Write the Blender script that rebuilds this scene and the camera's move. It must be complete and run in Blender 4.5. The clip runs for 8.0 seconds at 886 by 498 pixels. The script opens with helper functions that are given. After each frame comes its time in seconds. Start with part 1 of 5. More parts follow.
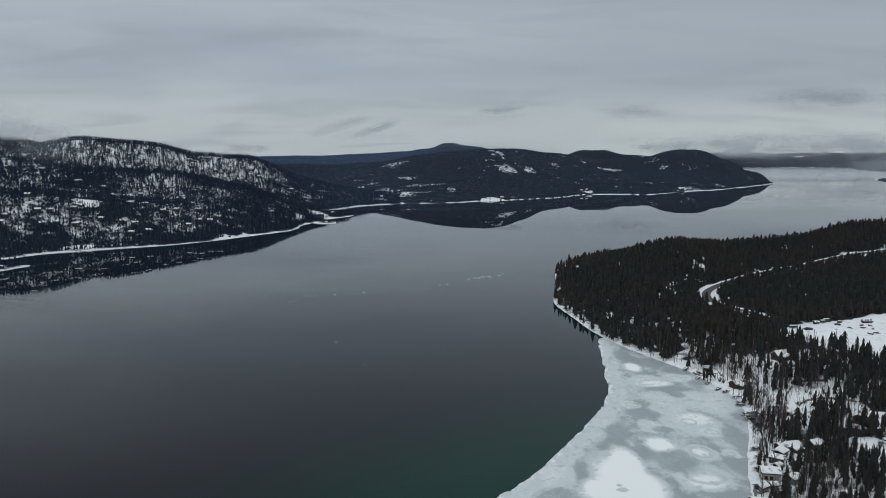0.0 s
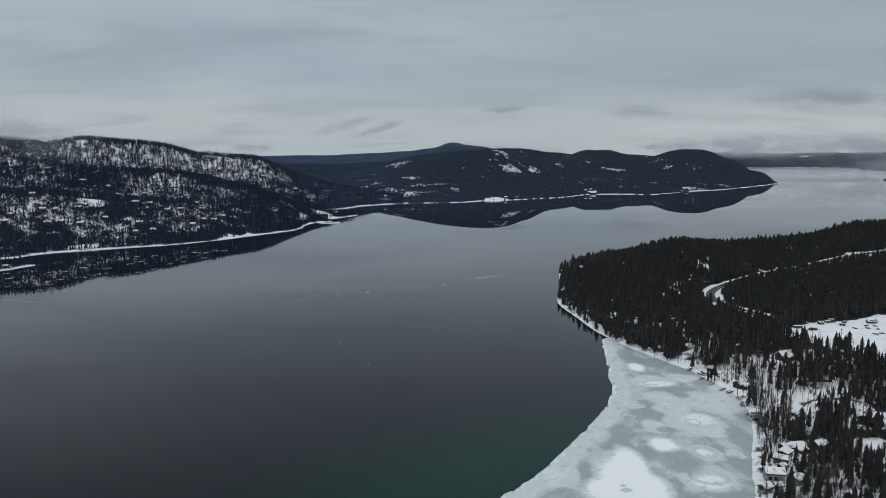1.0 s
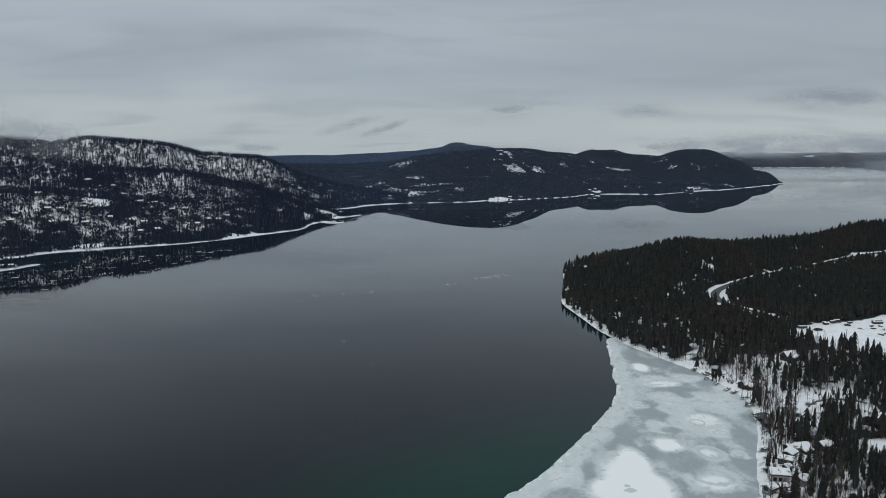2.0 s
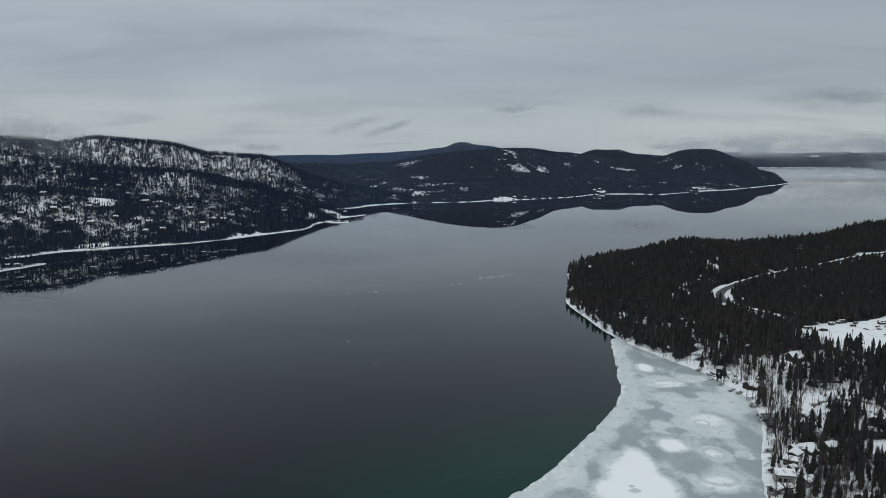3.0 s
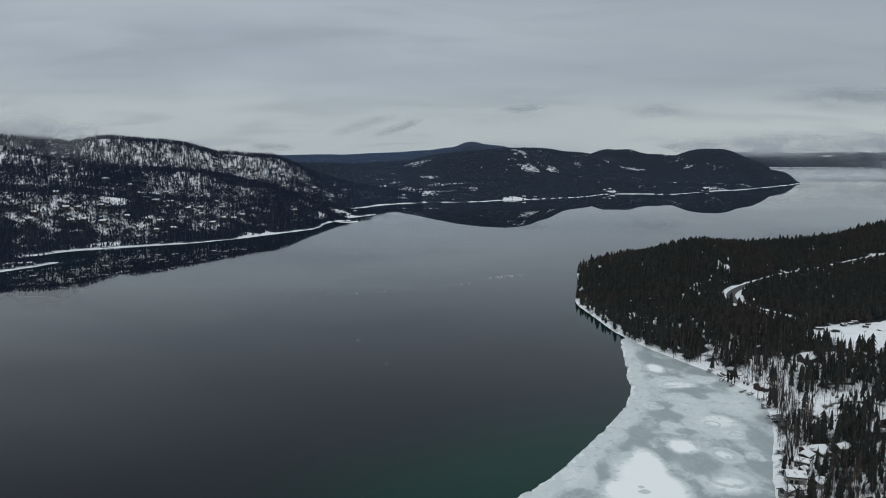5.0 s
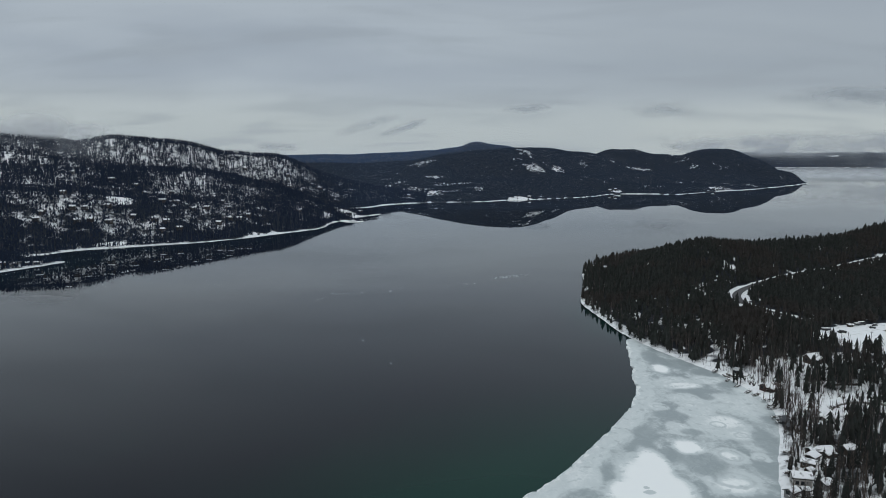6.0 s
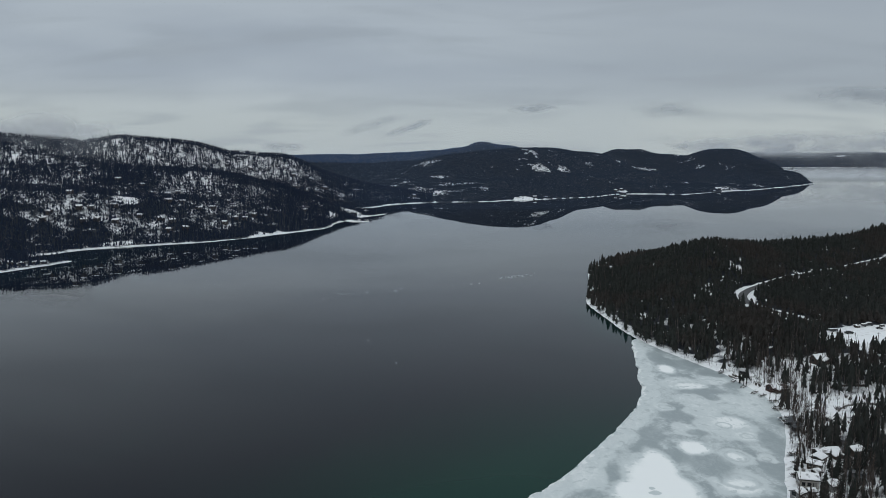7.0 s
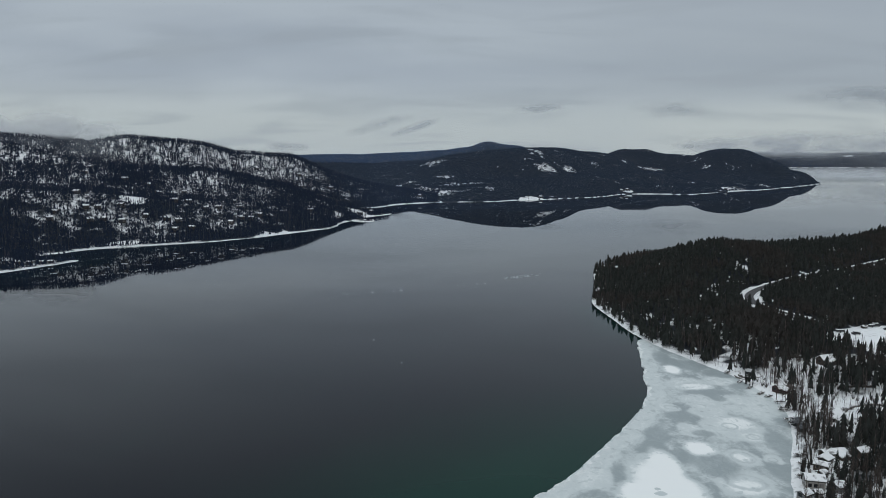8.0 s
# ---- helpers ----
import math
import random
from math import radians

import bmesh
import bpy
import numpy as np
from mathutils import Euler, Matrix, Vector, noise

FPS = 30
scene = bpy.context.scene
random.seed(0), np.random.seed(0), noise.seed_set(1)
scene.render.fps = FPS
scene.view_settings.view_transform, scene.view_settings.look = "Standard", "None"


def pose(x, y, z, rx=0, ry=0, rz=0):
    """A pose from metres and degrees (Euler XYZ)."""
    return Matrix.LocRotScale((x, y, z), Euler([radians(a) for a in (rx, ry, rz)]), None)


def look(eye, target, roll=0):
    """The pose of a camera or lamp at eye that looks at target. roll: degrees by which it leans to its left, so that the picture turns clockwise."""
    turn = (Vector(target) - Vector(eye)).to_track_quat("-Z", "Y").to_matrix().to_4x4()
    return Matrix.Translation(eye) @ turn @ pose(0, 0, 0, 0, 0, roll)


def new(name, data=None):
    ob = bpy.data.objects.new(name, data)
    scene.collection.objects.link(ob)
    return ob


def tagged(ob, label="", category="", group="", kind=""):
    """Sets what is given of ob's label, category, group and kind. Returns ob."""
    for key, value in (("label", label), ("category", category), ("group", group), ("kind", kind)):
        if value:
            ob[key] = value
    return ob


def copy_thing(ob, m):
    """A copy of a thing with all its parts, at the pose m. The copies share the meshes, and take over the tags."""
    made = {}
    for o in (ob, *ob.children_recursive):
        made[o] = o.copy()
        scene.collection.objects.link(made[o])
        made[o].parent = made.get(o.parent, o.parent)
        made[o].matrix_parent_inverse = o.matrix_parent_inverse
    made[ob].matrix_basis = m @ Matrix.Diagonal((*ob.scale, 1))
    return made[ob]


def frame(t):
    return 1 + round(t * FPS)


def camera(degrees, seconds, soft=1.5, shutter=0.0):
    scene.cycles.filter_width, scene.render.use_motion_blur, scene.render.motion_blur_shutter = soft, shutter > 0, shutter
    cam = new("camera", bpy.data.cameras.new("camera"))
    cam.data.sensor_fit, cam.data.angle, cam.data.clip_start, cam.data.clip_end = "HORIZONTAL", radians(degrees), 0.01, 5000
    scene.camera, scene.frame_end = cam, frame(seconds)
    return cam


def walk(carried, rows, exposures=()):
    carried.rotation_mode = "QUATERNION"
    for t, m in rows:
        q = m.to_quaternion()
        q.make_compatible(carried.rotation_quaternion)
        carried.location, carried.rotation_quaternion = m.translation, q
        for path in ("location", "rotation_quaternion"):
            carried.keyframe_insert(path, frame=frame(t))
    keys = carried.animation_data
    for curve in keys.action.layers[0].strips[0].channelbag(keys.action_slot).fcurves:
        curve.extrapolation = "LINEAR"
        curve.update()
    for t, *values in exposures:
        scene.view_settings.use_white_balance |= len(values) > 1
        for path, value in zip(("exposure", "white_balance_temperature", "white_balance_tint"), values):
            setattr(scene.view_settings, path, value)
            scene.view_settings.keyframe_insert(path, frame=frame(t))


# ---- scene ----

# ======== camera: a drone hovering over the lake, turning slowly to its left ========
EYE_H = 120.0
cam = camera(62.78, 8.0, soft=0.75)
TURN = [(0.0, 0.017, -7.841, 0.016), (0.5, 0.164, -7.851, 0.010), (1.0, 0.318, -7.860, 0.004), (1.5, 0.478, -7.868, -0.002),
        (3.0, 0.995, -7.891, -0.019), (3.5, 1.178, -7.898, -0.025), (4.0, 1.367, -7.905, -0.031), (4.5, 1.560, -7.911, -0.037),
        (6.0, 2.167, -7.927, -0.054), (6.5, 2.378, -7.931, -0.060), (7.0, 2.591, -7.935, -0.065), (7.5, 2.808, -7.939, -0.071),
        (8.0, 3.028, -7.942, -0.077)]
walk(cam, [(t, pose(0, 0, EYE_H, 90 + p, r, y)) for t, y, p, r in TURN], [(0.0, 0.0, 6380, 10), (8.0, 0.0, 6380, 10)])

# ======== light: overcast winter day ========
SUN_EL, SUN_AZ = 34.0, 200.0          # degrees; azimuth clockwise from +y
sun = new("sun", bpy.data.lights.new("sun", "SUN"))
sun.data.energy, sun.data.angle, sun.data.color = 0.5, radians(25), (1.0, 0.96, 0.91)
_a, _e = radians(SUN_AZ), radians(SUN_EL)
sun.matrix_world = look((0, 0, 900), (-math.sin(_a) * math.cos(_e), -math.cos(_a) * math.cos(_e), 900 - math.sin(_e)))

world = bpy.data.worlds.new("overcast")
scene.world = world
world.use_nodes = True


class Nodes:
    """Short hand for building node trees."""

    def __init__(self, tree):
        self.t = tree
        self.t.nodes.clear()

    def n(self, kind, ins=None, **props):
        nd = self.t.nodes.new(kind)
        for k, v in props.items():
            setattr(nd, k, v)
        for k, v in (ins or {}).items():
            self.put(nd.inputs[k], v)
        return nd

    def put(self, sock, v):
        if isinstance(v, bpy.types.NodeSocket):
            self.t.links.new(v, sock)
        elif isinstance(v, bpy.types.Node):
            self.t.links.new(v.outputs[0], sock)
        else:
            sock.default_value = v

    def math(self, op, a, b=0.0, c=0.0, clamp=False):
        return self.n("ShaderNodeMath", {0: a, 1: b, 2: c}, operation=op, use_clamp=clamp).outputs[0]

    def vec(self, op, a, b=(0, 0, 0)):
        return self.n("ShaderNodeVectorMath", {0: a, 1: b}, operation=op).outputs[0]

    def noise(self, vec, scale, detail=4.0, rough=0.55, distort=0.0):
        return self.n("ShaderNodeTexNoise", {"Vector": vec, "Scale": scale, "Detail": detail, "Roughness": rough, "Distortion": distort}).outputs[0]

    def ramp(self, fac, lo, hi, a=0.0, b=1.0):
        return self.n("ShaderNodeMapRange", {0: fac, 1: lo, 2: hi, 3: a, 4: b}, clamp=True, interpolation_type="SMOOTHSTEP").outputs[0]

    def mix(self, fac, a, b, blend="MIX"):
        nd = self.n("ShaderNodeMix", data_type="RGBA", blend_type=blend)
        for s, v in ((nd.inputs[0], fac), (nd.inputs[6], a), (nd.inputs[7], b)):
            self.put(s, v)
        return nd.outputs[2]


def rgb(r, g, b):
    return (r, g, b, 1.0)


# sky: a high grey cloud sheet, streaked, with thin lower wisps; brighter overhead as overcast skies are
w = Nodes(world.node_tree)
way = w.n("ShaderNodeTexCoord").outputs["Generated"]
sep = w.n("ShaderNodeSeparateXYZ", {0: way})
up = w.math("MAXIMUM", sep.outputs[2], 0.0)
lift = w.math("ADD", up, 0.16)
flat = w.n("ShaderNodeCombineXYZ", {0: w.math("DIVIDE", sep.outputs[0], lift), 1: w.math("DIVIDE", sep.outputs[1], lift), 2: 0.0}).outputs[0]
stretched = w.n("ShaderNodeMapping", {"Vector": flat, "Rotation": (0, 0, radians(16)), "Scale": (0.5, 1.15, 1.0), "Location": (3.1, 1.7, 0)}).outputs[0]
bank = w.noise(stretched, 0.9, 3.5, 0.44, 0.6)
fine = w.noise(w.n("ShaderNodeMapping", {"Vector": flat, "Rotation": (0, 0, radians(10)), "Scale": (1.0, 1.9, 1.0)}).outputs[0], 1.7, 4.0, 0.5, 0.3)
cover = w.math("ADD", w.math("MULTIPLY", bank, 0.84), w.math("MULTIPLY", fine, 0.16))
cloud = w.mix(w.ramp(cover, 0.36, 0.64), rgb(0.362, 0.412, 0.466), rgb(0.435, 0.490, 0.536))
low = w.ramp(up, 0.025, 0.10, 1.0, 0.0)
cloud = w.mix(w.math("MULTIPLY", low, 0.85), cloud, rgb(0.505, 0.553, 0.545))
dark = w.ramp(w.noise(w.n("ShaderNodeMapping", {"Vector": flat, "Rotation": (0, 0, radians(12)), "Scale": (0.8, 1.7, 1.0), "Location": (7.3, 2.2, 0)}).outputs[0], 1.3, 4.0, 0.5, 0.5), 0.48, 0.70)
cloud = w.mix(w.math("MULTIPLY", dark, 0.4), cloud, rgb(0.30, 0.34, 0.375))
cloud = w.mix(w.ramp(up, 0.25, 0.7), cloud, rgb(0.440, 0.484, 0.515))
side = w.ramp(w.math("DIVIDE", sep.outputs[0], w.math("MAXIMUM", sep.outputs[1], 0.05)), -0.25, 0.40)
belt = w.math("MULTIPLY", w.ramp(w.math("ADD", up, w.math("MULTIPLY", w.math("SUBTRACT", bank, 0.5), 0.06)), 0.045, 0.085), w.ramp(up, 0.10, 0.24, 1.0, 0.25))
cloud = w.mix(w.math("MULTIPLY", w.math("MULTIPLY", belt, side), 0.55), cloud, rgb(0.315, 0.355, 0.390))
glow = w.math("ADD", w.ramp(up, 0.15, 0.36, 0.97, 0.82), w.math("MULTIPLY", w.ramp(up, 0.40, 1.0), 1.45))
cloud = w.mix(1.0, cloud, w.n("ShaderNodeCombineXYZ", {0: glow, 1: glow, 2: glow}).outputs[0], "MULTIPLY")
blue = w.n("ShaderNodeTexSky", sky_type="NISHITA", sun_disc=False, sun_elevation=radians(SUN_EL), sun_rotation=radians(SUN_AZ), altitude=900.0).outputs[0]
bg_sky = w.n("ShaderNodeBackground", {"Color": blue, "Strength": 0.05})
bg_cloud = w.n("ShaderNodeBackground", {"Color": cloud, "Strength": 1.0})
both = w.n("ShaderNodeMixShader", {0: 0.94, 1: bg_sky, 2: bg_cloud})
w.n("ShaderNodeOutputWorld", {"Surface": both})


# ======== the lie of the land ========
def lattice(ix, iy, seed):
    v = np.sin(ix * 127.1 + iy * 311.7 + seed * 74.7) * 43758.5453
    return v - np.floor(v)


def vnoise(x, y, seed=0):
    """Smooth value noise in 0..1 on arrays."""
    ix, iy = np.floor(x), np.floor(y)
    fx, fy = x - ix, y - iy
    fx, fy = fx * fx * (3 - 2 * fx), fy * fy * (3 - 2 * fy)
    a, b = lattice(ix, iy, seed), lattice(ix + 1, iy, seed)
    c, d = lattice(ix, iy + 1, seed), lattice(ix + 1, iy + 1, seed)
    return (a + (b - a) * fx) * (1 - fy) + (c + (d - c) * fx) * fy


def fbm(x, y, size, octaves=4, seed=0):
    out, amp, tot = 0.0, 1.0, 0.0
    for k in range(octaves):
        out = out + amp * vnoise(x / size * 2 ** k + 17.3 * k, y / size * 2 ** k - 9.1 * k, seed + k)
        tot, amp = tot + amp, amp * 0.5
    return out / tot


def smooth(v, lo, hi):
    t = np.clip((v - lo) / (hi - lo), 0, 1)
    return t * t * (3 - 2 * t)


def chaikin(pts, times=1):
    """Rounds the corners of a closed outline."""
    p = np.array(pts, float)
    for _ in range(times):
        q = np.roll(p, -1, axis=0)
        p = np.stack([p * 0.75 + q * 0.25, p * 0.25 + q * 0.75], 1).reshape(-1, 2)
    return p


def inside(x, y, poly):
    """Signed distance to a closed outline, positive inside."""
    best, odd = np.full(x.shape, 1e18), np.zeros(x.shape, bool)
    for (ax, ay), (bx, by) in zip(poly, np.roll(poly, -1, axis=0)):
        ex, ey = bx - ax, by - ay
        t = np.clip(((x - ax) * ex + (y - ay) * ey) / max(ex * ex + ey * ey, 1e-9), 0, 1)
        best = np.minimum(best, (x - ax - t * ex) ** 2 + (y - ay - t * ey) ** 2)
        if ay != by:
            odd ^= ((ay > y) != (by > y)) & (x < ax + (y - ay) * ex / ey)
    return np.where(odd, 1, -1) * np.sqrt(best)


# outlines of the land at the water line, in plan
NEAR_SHORE = [(92, 60), (98, 180), (106, 238), (115, 262), (127, 290), (134, 307), (140, 330), (141, 345), (138, 359), (136, 369), (133, 382), (127, 392),
              (119, 410), (109, 431), (100, 461), (96, 485), (92, 516), (87, 539), (86, 565), (96, 609), (106, 682), (114, 725), (150, 790), (240, 850),
              (380, 900), (560, 960), (800, 1010), (1200, 1050), (2600, 1000), (2600, -900), (240, -900), (90, -300)]
LEFT_SHORE = [(-900, -500), (-700, 100), (-540, 480), (-461, 664), (-448, 687), (-436, 716), (-423, 749), (-432, 752), (-460, 742), (-492, 765), (-487, 787),
              (-473, 795), (-466, 823), (-443, 844), (-388, 878), (-329, 915), (-293, 966), (-265, 1007), (-241, 1044), (-218, 1084), (-222, 1124),
              (-214, 1190), (-180, 1201), (-198, 1216), (-206, 1237), (-190, 1259), (-156, 1318), (-180, 1326), (-240, 1350), (-250, 1410)]
MID_SHORE = [(-192, 1481), (-181, 1526), (-126, 1578), (-78, 1614), (23, 1624), (75, 1678), (142, 1701), (199, 1743), (303, 1811), (355, 1902), (389, 1928),
             (485, 1935), (525, 1895), (597, 1967), (707, 2076), (808, 2139), (954, 2300), (1053, 2409), (1112, 2485), (1170, 2562), (1188, 2640), (1165, 2730), (1050, 2860), (900, 3050),
             (820, 3400), (900, 4200), (1000, 6000), (-4000, 6000), (-4500, 2500), (-3500, -500)]
FAR_SHORE = [(1500, 4700), (1887, 4640), (2102, 4665), (2351, 4735), (2529, 4700), (2490, 4460), (2400, 4280), (2335, 3950), (2290, 3760), (2420, 3560), (3200, 3300), (6000, 3200), (6000, 6000), (1500, 6000)]
EAST_SHORE = [(1735, 2930), (1655, 2790), (1625, 2690), (1660, 2560), (1900, 2300), (2600, 1900), (4200, 1900), (4200, 3300), (2300, 3300)]
LANDS = [chaikin(NEAR_SHORE), chaikin(LEFT_SHORE + MID_SHORE), chaikin(FAR_SHORE), chaikin(EAST_SHORE)]
ICE_EDGE = [(-30, 150), (-5, 205), (19, 238), (32, 254), (45, 274), (61, 301), (72, 322), (81, 343), (84, 356), (88, 384), (93, 416), (98, 450), (106, 456), (190, 380), (190, 250), (140, 150)]

# crests: x, y, height of the ground, half width of the slope
LEFT_RIDGE = [(-1900, 1000, 110, 420), (-1300, 1200, 130, 420), (-953, 1408, 137, 400), (-825, 1486, 103, 340), (-735, 1533, 132, 280), (-665, 1565, 128, 240), (-590, 1594, 76, 200), (-534, 1600, 100, 190), (-463, 1590, 93, 190), (-410, 1540, 53, 190), (-352, 1460, 46, 170), (-312, 1390, 28, 140)]
DISTANT_RIDGE = [(-1700, 3250, 90, 600), (-1100, 3250, 72, 600), (-756, 3315, 79, 600), (-528, 3359, 81, 600), (-269, 3389, 93, 500), (-170, 3390, 102, 400), (-70, 3399, 116, 240), (34, 3400, 144, 180), (130, 3398, 129, 220), (300, 3390, 10, 420)]
MID_RIDGE = [(-520, 2350, 50, 420), (-310, 2440, 58, 400), (-162, 2420, 72, 380), (-20, 2290, 96, 320), (79, 2177, 107, 210), (145, 2250, 111, 165), (215, 2420, 113, 150), (272, 2680, 114, 240), (385, 2770, 100, 240), (487, 2800, 66, 220)]
ROUND_HILL = [(488, 2864, 39, 150), (554, 2833, 109, 150), (615, 2819, 109, 160), (696, 2801, 93, 180), (794, 2797, 64, 180)]
HEADLAND = [(761, 2754, 41, 170), (825, 2744, 84, 170), (880, 2726, 109, 180), (916, 2715, 107, 170), (955, 2598, 76, 150), (1006, 2579, 50, 130), (1057, 2540, 38, 110), (1096, 2545, 52, 100), (1130, 2572, 62, 75), (1152, 2602, 42, 60)]
LEFT_SHOULDER = [(-1300, 1000, 80, 300), (-900, 1130, 78, 280), (-650, 1190, 80, 250), (-520, 1280, 74, 210), (-420, 1270, 50, 170)]
LEFT_FOOT = [(-900, 900, 50, 170), (-640, 955, 57, 150), (-555, 962, 55, 140), (-470, 990, 42, 140), (-370, 1070, 34, 120), (-290, 1180, 26, 90)]
FOOTHILLS = [(80, 1900, 34, 130), (190, 1965, 14, 90), (300, 2050, 38, 130), (400, 2120, 16, 90), (500, 2260, 44, 130), (610, 2300, 16, 90), (720, 2385, 42, 120), (820, 2400, 16, 80), (900, 2450, 26, 90)]
HEAD_RIDGE = [(1500, 4950, 80, 150), (1900, 4960, 88, 150), (2300, 4960, 82, 150), (2700, 4930, 88, 170), (3300, 4900, 86, 200)]
HEAD_FOOT = [(2640, 4500, 40, 120), (2720, 4250, 46, 150), (2800, 3900, 40, 180)]
EAST_RISE = [(1900, 2700, 14, 220), (2600, 2500, 60, 400)]
POINT_RIDGE = [(150, 640, 14, 60), (215, 690, 25, 70), (300, 730, 14, 70), (400, 760, 20, 70), (470, 790, 31, 70), (560, 815, 27, 90), (650, 830, 46, 140), (900, 840, 56, 250)]
CRESTS = [LEFT_RIDGE, DISTANT_RIDGE, MID_RIDGE, ROUND_HILL, HEADLAND, LEFT_SHOULDER, LEFT_FOOT, FOOTHILLS, HEAD_RIDGE, HEAD_FOOT, EAST_RISE, POINT_RIDGE]


def relief(x, y):
    """Height of the ground and the distance inland, on arrays."""
    sd = inside(x, y, LANDS[0])
    for land in LANDS[1:]:
        sd = np.maximum(sd, inside(x, y, land))
    sd = sd + (fbm(x, y, 30.0, 3, 5) - 0.5) * np.clip(np.hypot(x, y) / 200.0, 1.4, 9.0)
    hills = np.zeros(x.shape)
    for crest in CRESTS:
        best = np.zeros(x.shape)
        for (ax, ay, az, aw), (bx, by, bz, bw) in zip(crest, crest[1:]):
            ex, ey = bx - ax, by - ay
            t = np.clip(((x - ax) * ex + (y - ay) * ey) / (ex * ex + ey * ey), 0, 1)
            d = np.hypot(x - ax - t * ex, y - ay - t * ey) / (aw + (bw - aw) * t)
            best = np.maximum(best, (az + (bz - az) * t) / (1 + d * d * (0.6 + 0.9 * d)))
        hills = (hills ** 8 + best ** 8) ** 0.125
    rough = (fbm(x, y, 160.0, 4, 11) - 0.5) * np.clip(hills * 0.22, 0, 16)
    z = (hills + rough) * smooth(sd, -20, 130) * smooth(sd, 0, 40) + 1.2 * smooth(sd, 0, 5) + 4.0 * smooth(sd, 6, 70)
    return np.where(sd > 0, z, np.maximum(sd * 0.25, -9.0) - 0.3), sd

# ======== materials ========
def material(name):
    m = bpy.data.materials.new(name)
    m.use_nodes = True
    k = Nodes(m.node_tree)
    k.place = k.n("ShaderNodeNewGeometry").outputs["Position"]
    return m, k


def finish(k, color, rough=0.8, bump=None, depth=0.1, spec=0.3, metal=0.0, ior=1.45):
    b = k.n("ShaderNodeBsdfPrincipled", {"Base Color": color, "Roughness": rough, "Specular IOR Level": spec, "Metallic": metal, "IOR": ior})
    if bump is not None:
        k.put(b.inputs["Normal"], k.n("ShaderNodeBump", {"Height": bump, "Distance": depth, "Strength": 0.7}).outputs[0])
    k.n("ShaderNodeOutputMaterial", {"Surface": b})
    return b


def mat_ground():
    m, k = material("snowy_ground")
    cover = k.n("ShaderNodeAttribute", attribute_name="litter").outputs["Fac"]
    broad, fine = k.noise(k.place, 0.02, 5.0), k.noise(k.place, 0.35, 5.0, 0.6)
    snow = k.mix(broad, rgb(0.74, 0.755, 0.76), rgb(0.85, 0.855, 0.85))
    snow = k.mix(k.ramp(fine, 0.54, 0.70, 0.0, 0.5), snow, rgb(0.34, 0.33, 0.31))
    # forest litter, near black to fill tree gaps, with distance-haze blue mixed in
    hazed_litter = k.mix(k.noise(k.place, 0.12, 5.0, 0.65), rgb(0.008, 0.011, 0.016), rgb(0.014, 0.018, 0.025))
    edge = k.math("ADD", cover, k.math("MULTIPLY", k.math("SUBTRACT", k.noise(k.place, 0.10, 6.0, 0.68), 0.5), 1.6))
    finish(k, k.mix(k.ramp(edge, 0.29, 0.74), snow, hazed_litter), 0.85, fine, 0.4)
    return m


def mat_water():
    m, k = material("lake_water")
    shelf = k.n("ShaderNodeAttribute", attribute_name="shelf").outputs["Fac"]
    shelf = k.math("ADD", shelf, k.math("MULTIPLY", k.math("SUBTRACT", k.noise(k.place, 0.03, 4.0), 0.5), 0.35), clamp=True)
    deep = k.mix(k.noise(k.place, 0.006, 3.0), rgb(0.0035, 0.0055, 0.010), rgb(0.006, 0.0072, 0.012))
    color = k.mix(shelf, deep, rgb(0.005, 0.033, 0.025))
    long = k.n("ShaderNodeMapping", {"Vector": k.place, "Rotation": (0, 0, radians(25)), "Scale": (0.4, 1.0, 1.0)}).outputs[0]
    rough = k.ramp(k.noise(long, 0.008, 5.0, 0.6), 0.35, 0.70, 0.002, 0.014)
    far_end = k.ramp(k.n("ShaderNodeSeparateXYZ", {0: k.place}).outputs[1], 2400.0, 3300.0, 0.0, 0.22)
    rough = k.math("ADD", rough, far_end)        # rougher towards the head of the lake, to blur the far hills' reflection
    gloss = k.math("SUBTRACT", k.math("MULTIPLY", k.n("ShaderNodeFresnel", {"IOR": 1.333}).outputs[0], 1.30), 0.052, clamp=True)
    body = k.n("ShaderNodeBsdfDiffuse", {"Color": color})
    mirror = k.n("ShaderNodeBsdfGlossy", {"Color": rgb(0.985, 0.985, 0.97), "Roughness": rough})
    k.n("ShaderNodeOutputMaterial", {"Surface": k.n("ShaderNodeMixShader", {0: gloss, 1: body, 2: mirror})})
    return m


# drifts and bare spots on the ice: place and radii, by whiteness; the later ones lie over the earlier
ICE_PALE = [(107.5, 365, 12.6, 10.7), (124.1, 371.4, 8.1, 7.9), (104.7, 340.1, 8.5, 10.1), (104.4, 325.3, 9.2, 8.6), (125.5, 333.7, 15.7, 16.0), (109.3, 306.8, 14.5, 15.6), (90.3, 303.2, 5.7, 8.1),
            (103.1, 275.7, 6.3, 8.2), (114.1, 274.2, 4.2, 5.0), (115.3, 297.3, 5.4, 6.3), (95.8, 252.5, 11.2, 11.0), (140.4, 351.6, 8.8, 12.9), (88.6, 330.1, 5.2, 6.2), (42.3, 255.8, 7.4, 11.7)]
